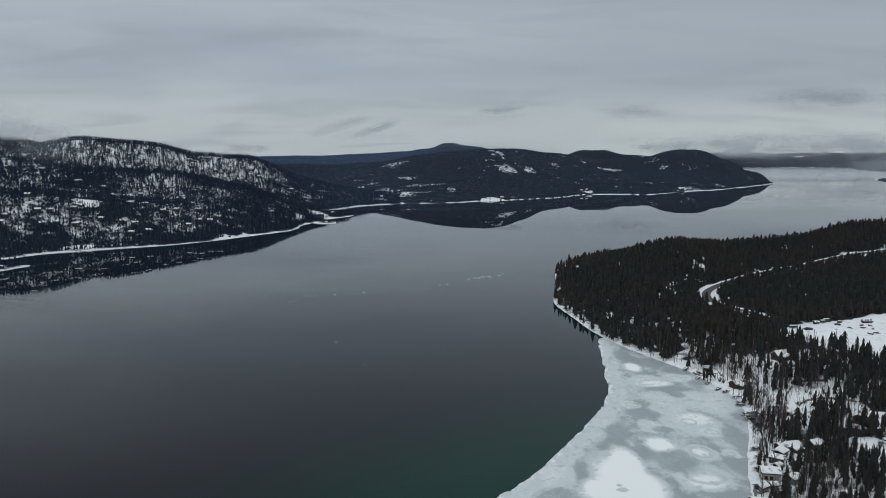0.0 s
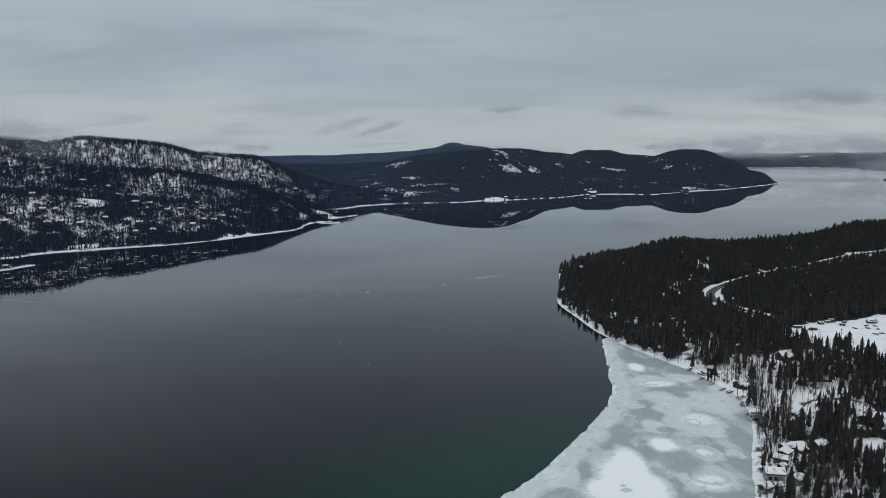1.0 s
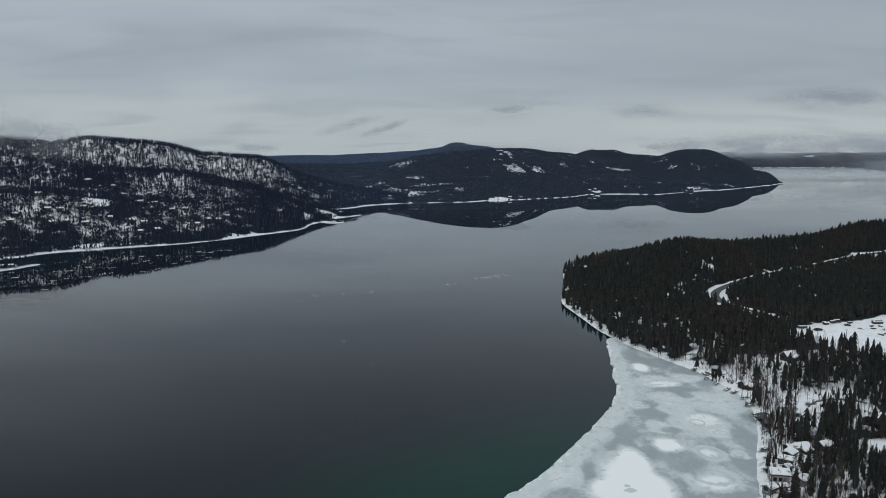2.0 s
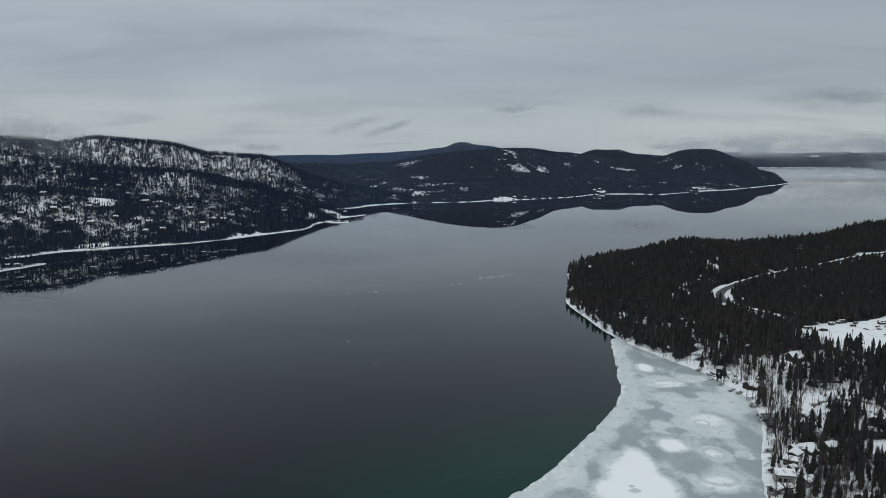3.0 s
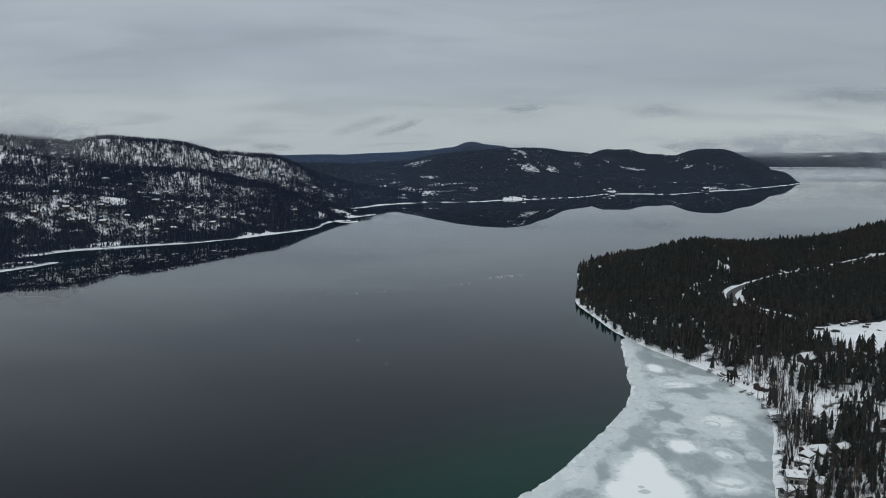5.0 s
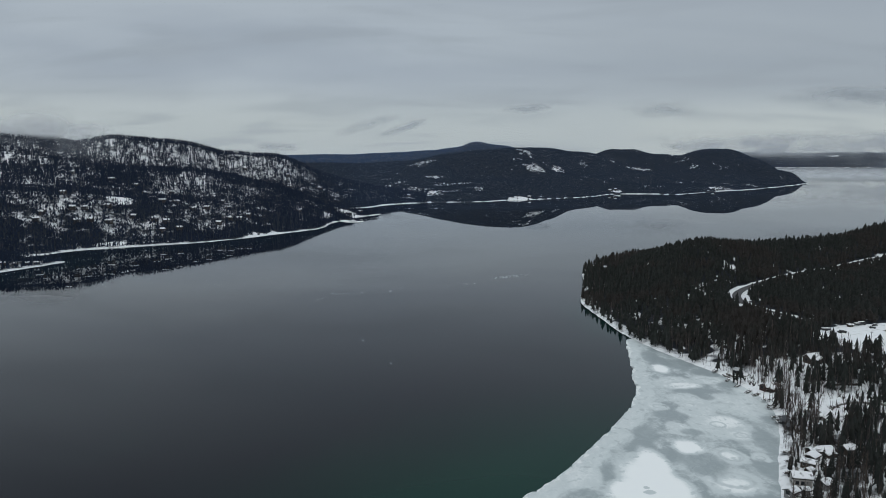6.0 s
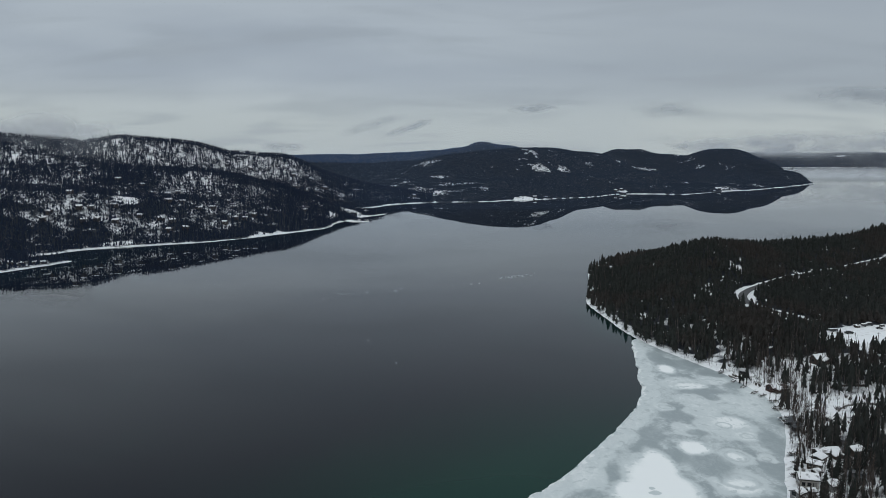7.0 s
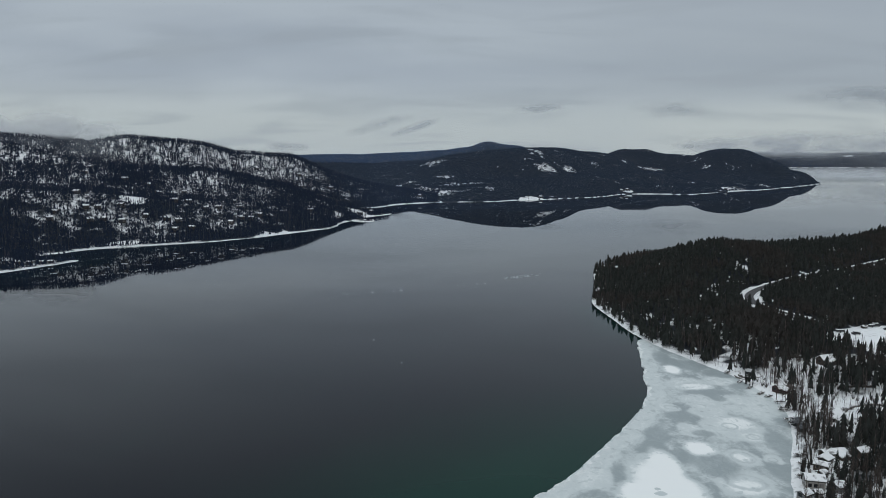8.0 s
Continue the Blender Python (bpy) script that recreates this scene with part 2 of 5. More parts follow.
ICE_BARE = [(91.1, 320.3, 8.1, 5.9), (75.2, 297.5, 5.7, 9.3), (123.2, 288.8, 6.4, 15.1), (90.4, 267.9, 9.4, 12.0), (53.1, 259.1, 4.1, 8.9), (112.9, 353.3, 13.3, 4.6), (70.8, 284.5, 5.4, 6.1),
            (112.3, 263.4, 3.8, 10.7), (94.9, 299.8, 5.7, 4.2), (115.5, 344.4, 4.3, 4.4), (85.6, 286.5, 5.4, 3.3), (117.0, 399.1, 11.2, 10.9), (127.7, 382.8, 8.4, 6.7), (104.3, 412.7, 5.2, 12.5), (132.5, 362.9, 6.8, 5.3), (80, 276, 4.5, 8)]
ICE_RINGS = [(114.7, 297.1, 3.2, 3.1), (113.8, 274.2, 2.3, 2.2), (96.9, 254.3, 7.9, 7.1), (103.1, 275.7, 5.1, 6.1), (109.0, 308.8, 3.5, 3.9), (120.8, 322.0, 2.8, 3.6), (89.1, 330.2, 3.5, 3.4)]
ICE_DRIFTS = [(104.7, 390.2, 4.4, 7.6), (65.6, 251.7, 10.1, 20.7), (71.2, 267.8, 5.5, 13.4), (71.8, 245.2, 7.5, 12.9), (88.9, 284.0, 6.0, 6.6), (56.1, 244.3, 7.1, 8.9)]
ICE_CORES = [(95.8, 250.2, 7.0, 6.2), (109.9, 361.7, 7.9, 5.2), (113.0, 312.2, 7.9, 7.5), (102.3, 275.6, 3.3, 3.9)]
ICE_SPOTS = [(63.4, 247.4, 1.3, 1.4), (63.8, 243.6, 2.3, 1.9), (41.2, 243.5, 3.1, 2.8), (118.9, 337.2, 2.1, 1.6), (92.6, 331.8, 3.1, 1.6), (79.8, 325.3, 1.2, 2.1), (132.3, 335.6, 1.7, 1.6),
             (118.3, 321.8, 1.4, 1.5), (95.4, 336.5, 2.5, 1.6)]
# whiteness, strength, inner and outer edge of the fade, ring or not
ICE_LAYERS = [(ICE_PALE, 0.70, 0.80, 0.45, 1.25, False), (ICE_BARE, 0.06, 0.80, 0.35, 1.30, False), (ICE_CORES, 0.88, 0.9, 0.25, 1.40, False),
              (ICE_RINGS, 0.14, 0.55, 0.0, 0.42, True), (ICE_DRIFTS, 1.0, 1.0, 0.20, 1.85, False), (ICE_SPOTS, 0.10, 0.62, 0.30, 1.40, False)]


def mat_ice():
    m, k = material("lake_ice")
    wob = k.n("ShaderNodeTexNoise", {"Vector": k.place, "Scale": 0.13, "Detail": 5.0, "Roughness": 0.62}).outputs["Color"]
    spot = k.vec("ADD", k.place, k.vec("MULTIPLY", k.vec("SUBTRACT", wob, (0.5, 0.5, 0.5)), (3.0, 4.6, 0.0)))
    # whiteness: 0 bare grey ice, 1 drifted snow
    lace = k.n("ShaderNodeMapping", {"Vector": spot, "Scale": (1.0, 0.62, 1.0)}).outputs[0]
    white = k.ramp(k.noise(lace, 0.075, 4.0, 0.52, 0.8), 0.34, 0.66, 0.02, 0.38)
    white = k.math("ADD", white, k.ramp(k.noise(k.place, 0.26, 5.0, 0.65, 1.2), 0.38, 0.70, -0.08, 0.14), clamp=True)
    rim = k.n("ShaderNodeAttribute", attribute_name="rim").outputs["Fac"]
    rim = k.math("ADD", rim, k.math("MULTIPLY", k.math("SUBTRACT", k.noise(k.place, 0.16, 5.0), 0.5), 9.0))
    band = k.ramp(rim, 7.0, 14.5, 1.0, 0.0)
    band = k.math("MULTIPLY", band, k.ramp(k.noise(lace, 0.12, 5.0, 0.7), 0.30, 0.5, 0.55, 1.0))
    white = k.math("MAXIMUM", white, k.math("MULTIPLY", band, 0.60))
    white = k.math("MAXIMUM", white, k.ramp(rim, 0.5, 3.0, 0.80, 0.0))
    white = k.math("SUBTRACT", white, k.ramp(k.math("ABSOLUTE", k.math("SUBTRACT", rim, 9.0)), 0.0, 1.3, 0.16, 0.0), clamp=True)
    sp = k.n("ShaderNodeSeparateXYZ", {0: spot})
    for marks, level, strength, lo, hi, ring in ICE_LAYERS:
        for cx, cy, rx, ry in marks:
            dx = k.math("DIVIDE", k.math("SUBTRACT", sp.outputs[0], cx), rx)
            dy = k.math("DIVIDE", k.math("SUBTRACT", sp.outputs[1], cy), ry)
            d = k.math("ADD", k.math("MULTIPLY", dx, dx), k.math("MULTIPLY", dy, dy))
            if ring:
                d = k.math("ABSOLUTE", k.math("SUBTRACT", d, 0.7))
            white = k.n("ShaderNodeMix", {0: k.ramp(d, lo, hi, strength, 0.0), 2: white, 3: level}, data_type="FLOAT").outputs[0]
    dapple = k.ramp(k.noise(k.place, 0.24, 2.0, 0.5, 0.5), 0.58, 0.66)
    dapple = k.math("MULTIPLY", dapple, k.math("MULTIPLY", k.ramp(white, 0.40, 0.60), k.ramp(white, 0.82, 0.95, 0.26, 0.0)))
    white = k.math("SUBTRACT", white, dapple, clamp=True)
    line = k.math("ABSOLUTE", k.math("SUBTRACT", k.noise(lace, 0.06, 3.0, 0.5, 0.6), 0.52))
    white = k.math("SUBTRACT", white, k.math("MULTIPLY", k.ramp(line, 0.0, 0.030, 0.09, 0.0), k.ramp(white, 0.75, 0.95, 1.0, 0.0)), clamp=True)
    blotch = k.math("MULTIPLY", k.math("SUBTRACT", k.noise(lace, 0.30, 5.0, 0.66, 1.0), 0.5), k.ramp(white, 0.7, 0.95, 0.42, 0.1))
    white = k.math("ADD", white, blotch, clamp=True)
    grain = k.noise(k.place, 0.8, 5.0, 0.65)
    white = k.math("ADD", white, k.math("MULTIPLY", k.math("SUBTRACT", grain, 0.5), 0.16), clamp=True)
    c = k.mix(k.ramp(white, 0.0, 0.5), rgb(0.305, 0.345, 0.350), rgb(0.555, 0.595, 0.59))
    c = k.mix(k.ramp(white, 0.50, 1.0), c, rgb(0.85, 0.86, 0.84))
    finish(k, c, k.ramp(white, 0.0, 0.6, 0.32, 0.85), grain, 0.05, 0.35)
    return m


def mat_mottled(name, a, b, scale, rough=0.85, bump=0.02, spec=0.25, island=0.0, per_object=0.0, metal=0.0):
    """A surface between two colours at a broad and a fine scale, with variation from piece to piece."""
    m, k = material(name)
    c = k.mix(k.noise(k.place, scale, 5.0, 0.6), rgb(*a), rgb(*b))
    c = k.mix(k.ramp(k.noise(k.place, scale * 7.3, 4.0), 0.4, 0.7, 0.0, 0.35), c, rgb(*[v * 0.6 for v in a]))
    if island:
        r = k.n("ShaderNodeNewGeometry").outputs["Random Per Island"]
        c = k.mix(1.0, c, k.n("ShaderNodeCombineXYZ", {i: k.ramp(r, 0, 1, 1 - island, 1 + island * (1.0 + 0.35 * (i == 0))) for i in range(3)}).outputs[0], "MULTIPLY")
    if per_object:
        r = k.n("ShaderNodeObjectInfo").outputs["Random"]
        c = k.mix(1.0, c, k.n("ShaderNodeCombineXYZ", {i: k.ramp(r, 0, 1, 1 - per_object, 1 + per_object) for i in range(3)}).outputs[0], "MULTIPLY")
    finish(k, c, rough, k.noise(k.place, scale * 5, 4.0) if bump else None, bump, spec, metal)
    return m


def mat_needles():
    """Winter conifer crowns: near-black green, with stands that turn brown."""
    m, k = material("conifer_needles")
    c = k.mix(k.noise(k.place, 0.09, 5.0, 0.65), rgb(0.019, 0.022, 0.021), rgb(0.041, 0.045, 0.041))
    c = k.mix(k.ramp(k.noise(k.place, 0.016, 4.0, 0.6), 0.48, 0.62, 0.0, 0.55), c, rgb(0.045, 0.036, 0.033))
    r = k.n("ShaderNodeNewGeometry").outputs["Random Per Island"]
    c = k.mix(1.0, c, k.n("ShaderNodeCombineXYZ", {i: k.ramp(r, 0, 1, 0.80, 1.22) for i in range(3)}).outputs[0], "MULTIPLY")
    finish(k, c, 0.9, None, 0, 0.1)
    return m


def mat_roof_snow():
    """Roof snow with bare, slid-off and trodden spots."""
    m, k = material("roof_snow")
    c = k.mix(k.noise(k.place, 0.4, 5.0), rgb(0.68, 0.69, 0.70), rgb(0.84, 0.845, 0.84))
    c = k.mix(k.ramp(k.noise(k.place, 0.33, 5.0, 0.62, 0.5), 0.56, 0.66, 0.0, 0.85), c, rgb(0.16, 0.155, 0.15))
    finish(k, c, 0.85, k.noise(k.place, 2.0, 4.0), 0.06)
    return m


def mat_siding(name, a, b, pitch):
    """Horizontal boards: colour, with a groove at each lap."""
    m, k = material(name)
    z = k.n("ShaderNodeSeparateXYZ", {0: k.place}).outputs[2]
    lap = k.math("FRACT", k.math("DIVIDE", z, pitch))
    board = k.math("FLOOR", k.math("DIVIDE", z, pitch))
    tone = k.n("ShaderNodeTexWhiteNoise", {"W": board}, noise_dimensions="1D").outputs[0]
    c = k.mix(k.math("ADD", k.math("MULTIPLY", tone, 0.5), k.math("MULTIPLY", k.noise(k.place, 1.3, 5.0), 0.5)), rgb(*a), rgb(*b))
    finish(k, c, 0.75, k.ramp(lap, 0.0, 0.15), 0.03)
    return m


GROUND, WATER, ICE = mat_ground(), mat_water(), mat_ice()
NEEDLES = mat_needles()
# the next three carry the blue of distance haze in their needle colour
HAZED_NEEDLES_FAR = mat_mottled("hazed_far_conifer_needles", (0.010, 0.016, 0.031), (0.021, 0.030, 0.052), 0.05, 0.9, 0, 0.1, island=0.15)
HAZED_NEEDLES_MID = mat_mottled("hazed_hill_conifer_needles", (0.009, 0.014, 0.023), (0.017, 0.024, 0.036), 0.03, 0.9, 0, 0.1, island=0.06)
HAZED_NEEDLES_DIST = mat_mottled("hazed_distant_conifer_needles", (0.010, 0.022, 0.050), (0.016, 0.034, 0.076), 0.02, 0.9, 0, 0.1, island=0.1)
BARK = mat_mottled("conifer_bark", (0.035, 0.026, 0.020), (0.095, 0.072, 0.056), 2.0, 0.9, 0.02)
TWIGS = mat_mottled("bare_twigs", (0.052, 0.047, 0.044), (0.115, 0.103, 0.096), 1.0, 0.9, 0, island=0.3)
FLOE_ICE = mat_mottled("floe_ice", (0.34, 0.38, 0.40), (0.55, 0.59, 0.61), 0.6, 0.6, 0)
# twig brown turned blue-grey to paint in the haze before the hillside
HAZED_TWIGS_FAR = mat_mottled("hazed_far_bare_twigs", (0.034, 0.038, 0.048), (0.075, 0.080, 0.094), 0.3, 0.9, 0, island=0.3)
SNOW = mat_mottled("packed_snow", (0.76, 0.77, 0.775), (0.86, 0.865, 0.86), 0.6, 0.85, 0.05)
ROOF_SNOW = mat_roof_snow()
PATCHY_SNOW = mat_mottled("patchy_roof_snow", (0.10, 0.10, 0.10), (0.72, 0.73, 0.73), 0.9, 0.85, 0.05)
SIDING_BROWN = mat_siding("brown_siding", (0.035, 0.028, 0.024), (0.070, 0.056, 0.046), 0.22)
SIDING_GREY = mat_siding("grey_siding", (0.16, 0.165, 0.165), (0.24, 0.24, 0.235), 0.2)
SIDING_RED = mat_siding("red_brown_siding", (0.034, 0.020, 0.019), (0.062, 0.034, 0.032), 0.22)
SIDING_PALE = mat_siding("pale_siding", (0.30, 0.29, 0.27), (0.42, 0.41, 0.38), 0.2)
TRIM = mat_mottled("painted_trim", (0.20, 0.19, 0.18), (0.30, 0.29, 0.27), 3.0, 0.6, 0)
STONE = mat_mottled("chimney_stone", (0.12, 0.11, 0.10), (0.26, 0.25, 0.23), 2.5, 0.9, 0.04)
SHINGLE = mat_mottled("dark_shingles", (0.035, 0.033, 0.032), (0.075, 0.070, 0.066), 1.6, 0.9, 0.03)
DECK_WOOD = mat_mottled("weathered_deck_wood", (0.040, 0.035, 0.031), (0.10, 0.088, 0.078), 1.4, 0.85, 0.02, per_object=0.25)
DARK_METAL = mat_mottled("dark_painted_metal", (0.02, 0.022, 0.025), (0.05, 0.052, 0.056), 1.5, 0.4, 0, 0.5, per_object=0.4)
PALE_METAL = mat_mottled("pale_painted_metal", (0.45, 0.46, 0.47), (0.62, 0.63, 0.64), 1.5, 0.4, 0, 0.5)
RUBBER = mat_mottled("tyre_rubber", (0.014, 0.014, 0.014), (0.03, 0.03, 0.03), 4.0, 0.9, 0)
ASPHALT = mat_mottled("wet_asphalt", (0.045, 0.045, 0.048), (0.085, 0.083, 0.082), 0.5, 0.6, 0.01)


def mat_glass():
    m, k = material("window_glass")
    finish(k, k.mix(k.noise(k.place, 0.8), rgb(0.012, 0.014, 0.016), rgb(0.03, 0.034, 0.038)), 0.06, None, 0, 0.6, ior=1.5)
    return m


GLASS = mat_glass()
# ======== ground, water, ice ========
def mesh_from(name, verts, faces, mat, attrs=None, flat=False):
    """A mesh from numpy arrays of vertices and of equal-sized faces."""
    me = bpy.data.meshes.new(name)
    nf, k = faces.shape
    me.vertices.add(len(verts))
    me.vertices.foreach_set("co", np.asarray(verts, np.float32).ravel())
    me.loops.add(nf * k)
    me.loops.foreach_set("vertex_index", np.asarray(faces, np.int32).ravel())
    me.polygons.add(nf)
    me.polygons.foreach_set("loop_start", np.arange(0, nf * k, k, dtype=np.int32))
    me.polygons.foreach_set("use_smooth", np.full(nf, not flat))
    for key, vals in (attrs or {}).items():
        me.attributes.new(key, "FLOAT", "POINT").data.foreach_set("value", np.asarray(vals, np.float32))
    me.update(calc_edges=True)
    me.materials.append(mat)
    return me


def sheet_grid(xs, ys):
    gx, gy = np.meshgrid(xs, ys)
    i = np.arange(len(xs) * len(ys)).reshape(len(ys), len(xs))
    quads = np.stack([i[:-1, :-1], i[:-1, 1:], i[1:, 1:], i[1:, :-1]], -1).reshape(-1, 4)
    return gx.ravel(), gy.ravel(), quads


def steps(*spans):
    """Grid lines: (start, end, step) spans laid end to end."""
    return np.unique(np.concatenate([np.arange(a, b, s) for a, b, s in spans]))


# openings in the woods: x, y, half sizes across and along, turn in degrees
LOTS_LOW = [(-495, 906, 18, 16, 29), (-525, 874, 14, 15, 31), (-470, 918, 10, 15, 27), (-456, 898, 9, 13, 27), (-438, 924, 8, 11, 25), (-520, 823, 8, 12, 32),
            (-427, 1019, 12, 43, 23), (-416, 946, 13, 19, 24), (-388, 983, 7, 13, 22), (-374, 1009, 7, 14, 20), (-354, 1023, 15, 16, 19), (-342, 974, 11, 18, 19),
            (-552, 921, 8, 28, 31), (-585, 945, 10, 47, 32), (-622, 936, 12, 36, 34), (-262, 1121, 9, 40, 13), (-240, 1199, 6, 45, 11), (-452, 1011, 8, 43, 24), (-456, 706, 24, 8, 42)]
LOTS_HIGH = [(-701, 1165, 13, 52, 31), (-646, 1055, 29, 33, 32), (-369, 1136, 28, 50, 18), (-407, 1375, 28, 50, 17), (-365, 1445, 14, 44, 14),
             (-330, 1327, 13, 50, 14), (-414, 1216, 20, 29, 19), (-313, 1440, 14, 20, 12), (-655, 1191, 8, 40, 29), (-558, 1116, 8, 26, 27), (-500, 1560, 34, 24, 20)]
SHORE_LAWNS = [(-437, 867, 23, 9, 27), (-222, 1276, 16, 13, 10), (-142, 1627, 13, 13, 5), (-26, 1652, 9, 14, 1), (388, 1954, 20, 22, -11), (694, 2108, 15, 26, -18),
               (-292, 975, 15, 24, 17), (-274, 1003, 11, 24, 15), (114, 1714, 38, 26, 18), (-479, 978, 23, 44, 26), (-240, 1206, 6, 42, 11), (-207, 1262, 24, 18, 10)]
FAR_OPENINGS = [(-144, 2160, 34, 58, 4), (181, 2056, 29, 45, -5), (257, 2145, 20, 60, -7), (589, 2640, 38, 32, -13), (-102, 1970, 24, 28, 3), (-137, 1756, 26, 70, 5),
                (-80, 1710, 17, 42, 3), (383, 2490, 13, 60, -9), (-18, 2236, 18, 40, 0), (485, 2030, 9, 30, -13), (721, 2118, 36, 60, -20), (858, 2264, 24, 36, -21),
                (1043, 2484, 9, 18, -23), (514, 2705, 15, 38, -11), (-139, 1622, 12, 14, 5)]
HEAD_OPENINGS = [(2380, 4880, 45, 9, 0), (2540, 4870, 60, 9, 0), (2640, 4560, 20, 14, 0), (2010, 4790, 16, 10, 0), (2470, 4480, 20, 16, 0), (2370, 4120, 14, 24, 0)]
NEAR_GAPS = [(204, 548, 10, 17, -30), (209, 487, 14, 5, 0), (272, 619, 9, 6, 35), (303, 646, 10, 6, 35), (402, 704, 34, 9, 22), (135, 715, 3, 12, -11), (188, 584, 3, 12, -18), (166, 548, 4, 14, -17),
             (163, 662, 3, 12, -14), (226, 628, 3, 12, -20), (307, 722, 3, 10, -23), (119, 506, 4, 9, -13), (277, 552, 4, 12, -27)]
CLEARINGS = [(cx, cy, a * k, b * k2, turn, thin) for group, k, k2, thin in ((LOTS_LOW, 0.75, 0.7, 0.70), (LOTS_HIGH, 0.85, 0.6, 0.60), (SHORE_LAWNS, 0.85, 0.8, 0.16),
                                                                       (FAR_OPENINGS, 1.15, 0.9, 0.40), (HEAD_OPENINGS, 1.0, 1.0, 0.1), (NEAR_GAPS, 1.0, 1.0, 0.0)) for cx, cy, a, b, turn in group]
FIELD = chaikin([(206, 440), (222, 452), (238, 463), (268, 468), (300, 489), (345, 500), (360, 440), (310, 366), (250, 366), (236, 382), (226, 396), (216, 412), (208, 428)])
ROAD = np.array([(217, 470), (214, 488), (208, 499), (202, 511), (199, 526), (201, 546), (207, 561), (217, 574), (229, 585), (240, 594), (272, 621), (313, 655), (352, 680), (400, 706), (470, 726)], float)
LANE = np.array([(128, 180), (150, 225), (168, 258), (180, 275), (192, 292), (186, 312), (172, 323), (158, 326)], float)
YARDS = [(141, 375, 8, 9), (146, 350, 8, 9), (183, 386, 7, 8), (152, 309, 12, 13), (137, 272, 11, 8), (127, 262, 8, 7), (118, 249, 8, 8), (112, 240, 7, 6), (168, 270, 9, 11), (138, 231, 8, 6),
         (179, 296, 8, 8), (172, 336, 14, 5), (170, 321, 14, 4)]


def near_line(x, y, line):
    best = np.full(x.shape, 1e9)
    for (ax, ay), (bx, by) in zip(line, line[1:]):
        ex, ey = bx - ax, by - ay
        t = np.clip(((x - ax) * ex + (y - ay) * ey) / (ex * ex + ey * ey), 0, 1)
        best = np.minimum(best, np.hypot(x - ax - t * ex, y - ay - t * ey))
    return best


def is_near(x, y):
    return (x > 60) & (y < 1150) & (x > 0.12 * y - 60)


def mixed_wood(x, y):
    """Where on the settled hillside thin larch and birch stand between the dark conifer bands, 0 to 1."""
    band = 0.55 * fbm(x, y * 1.6, 70.0, 3, 33) + 0.45 * fbm(x, y, 190.0, 3, 35) + 0.05 * smooth(y, 1050, 1350) + 0.05 * smooth(980 - y, 0, 80) + 0.07 * smooth(-x, 480, 620)
    return smooth(band, 0.36, 0.60) * (1 - 0.7 * smooth(x, -400, -300)) * (0.66 + 0.34 * smooth(y, 960, 1120))


def sightline_strips(x, y):
    """Narrow open strips turned to run along the camera's sightlines, 0 to 1."""
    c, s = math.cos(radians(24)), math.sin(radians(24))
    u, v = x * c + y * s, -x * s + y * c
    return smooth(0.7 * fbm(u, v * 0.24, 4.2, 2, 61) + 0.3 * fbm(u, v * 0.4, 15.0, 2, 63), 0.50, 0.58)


def shore_slits(x, y, sd):
    """Thin snowy lanes between the trees on the bank above the bay, set along the camera's sightlines, 0 to 1."""
    c, s = math.cos(radians(-15)), math.sin(radians(-15))
    u, v = x * c + y * s, -x * s + y * c
    return smooth(0.7 * fbm(u, v * 0.14, 3.4, 2, 71) + 0.3 * fbm(x, y, 24.0, 2, 73), 0.46, 0.56) * smooth(95 - sd, 0, 60) * smooth(sd, 12, 22) * smooth(540 - y, 0, 110) * smooth(y, 392, 425)


def open_slope(x, y):
    """The thinly wooded snowy slope behind the upper yards, 0 to 1."""
    return smooth(y, 308, 330) * smooth(414 - y, 0, 24) * smooth(234 - x, 0, 30)


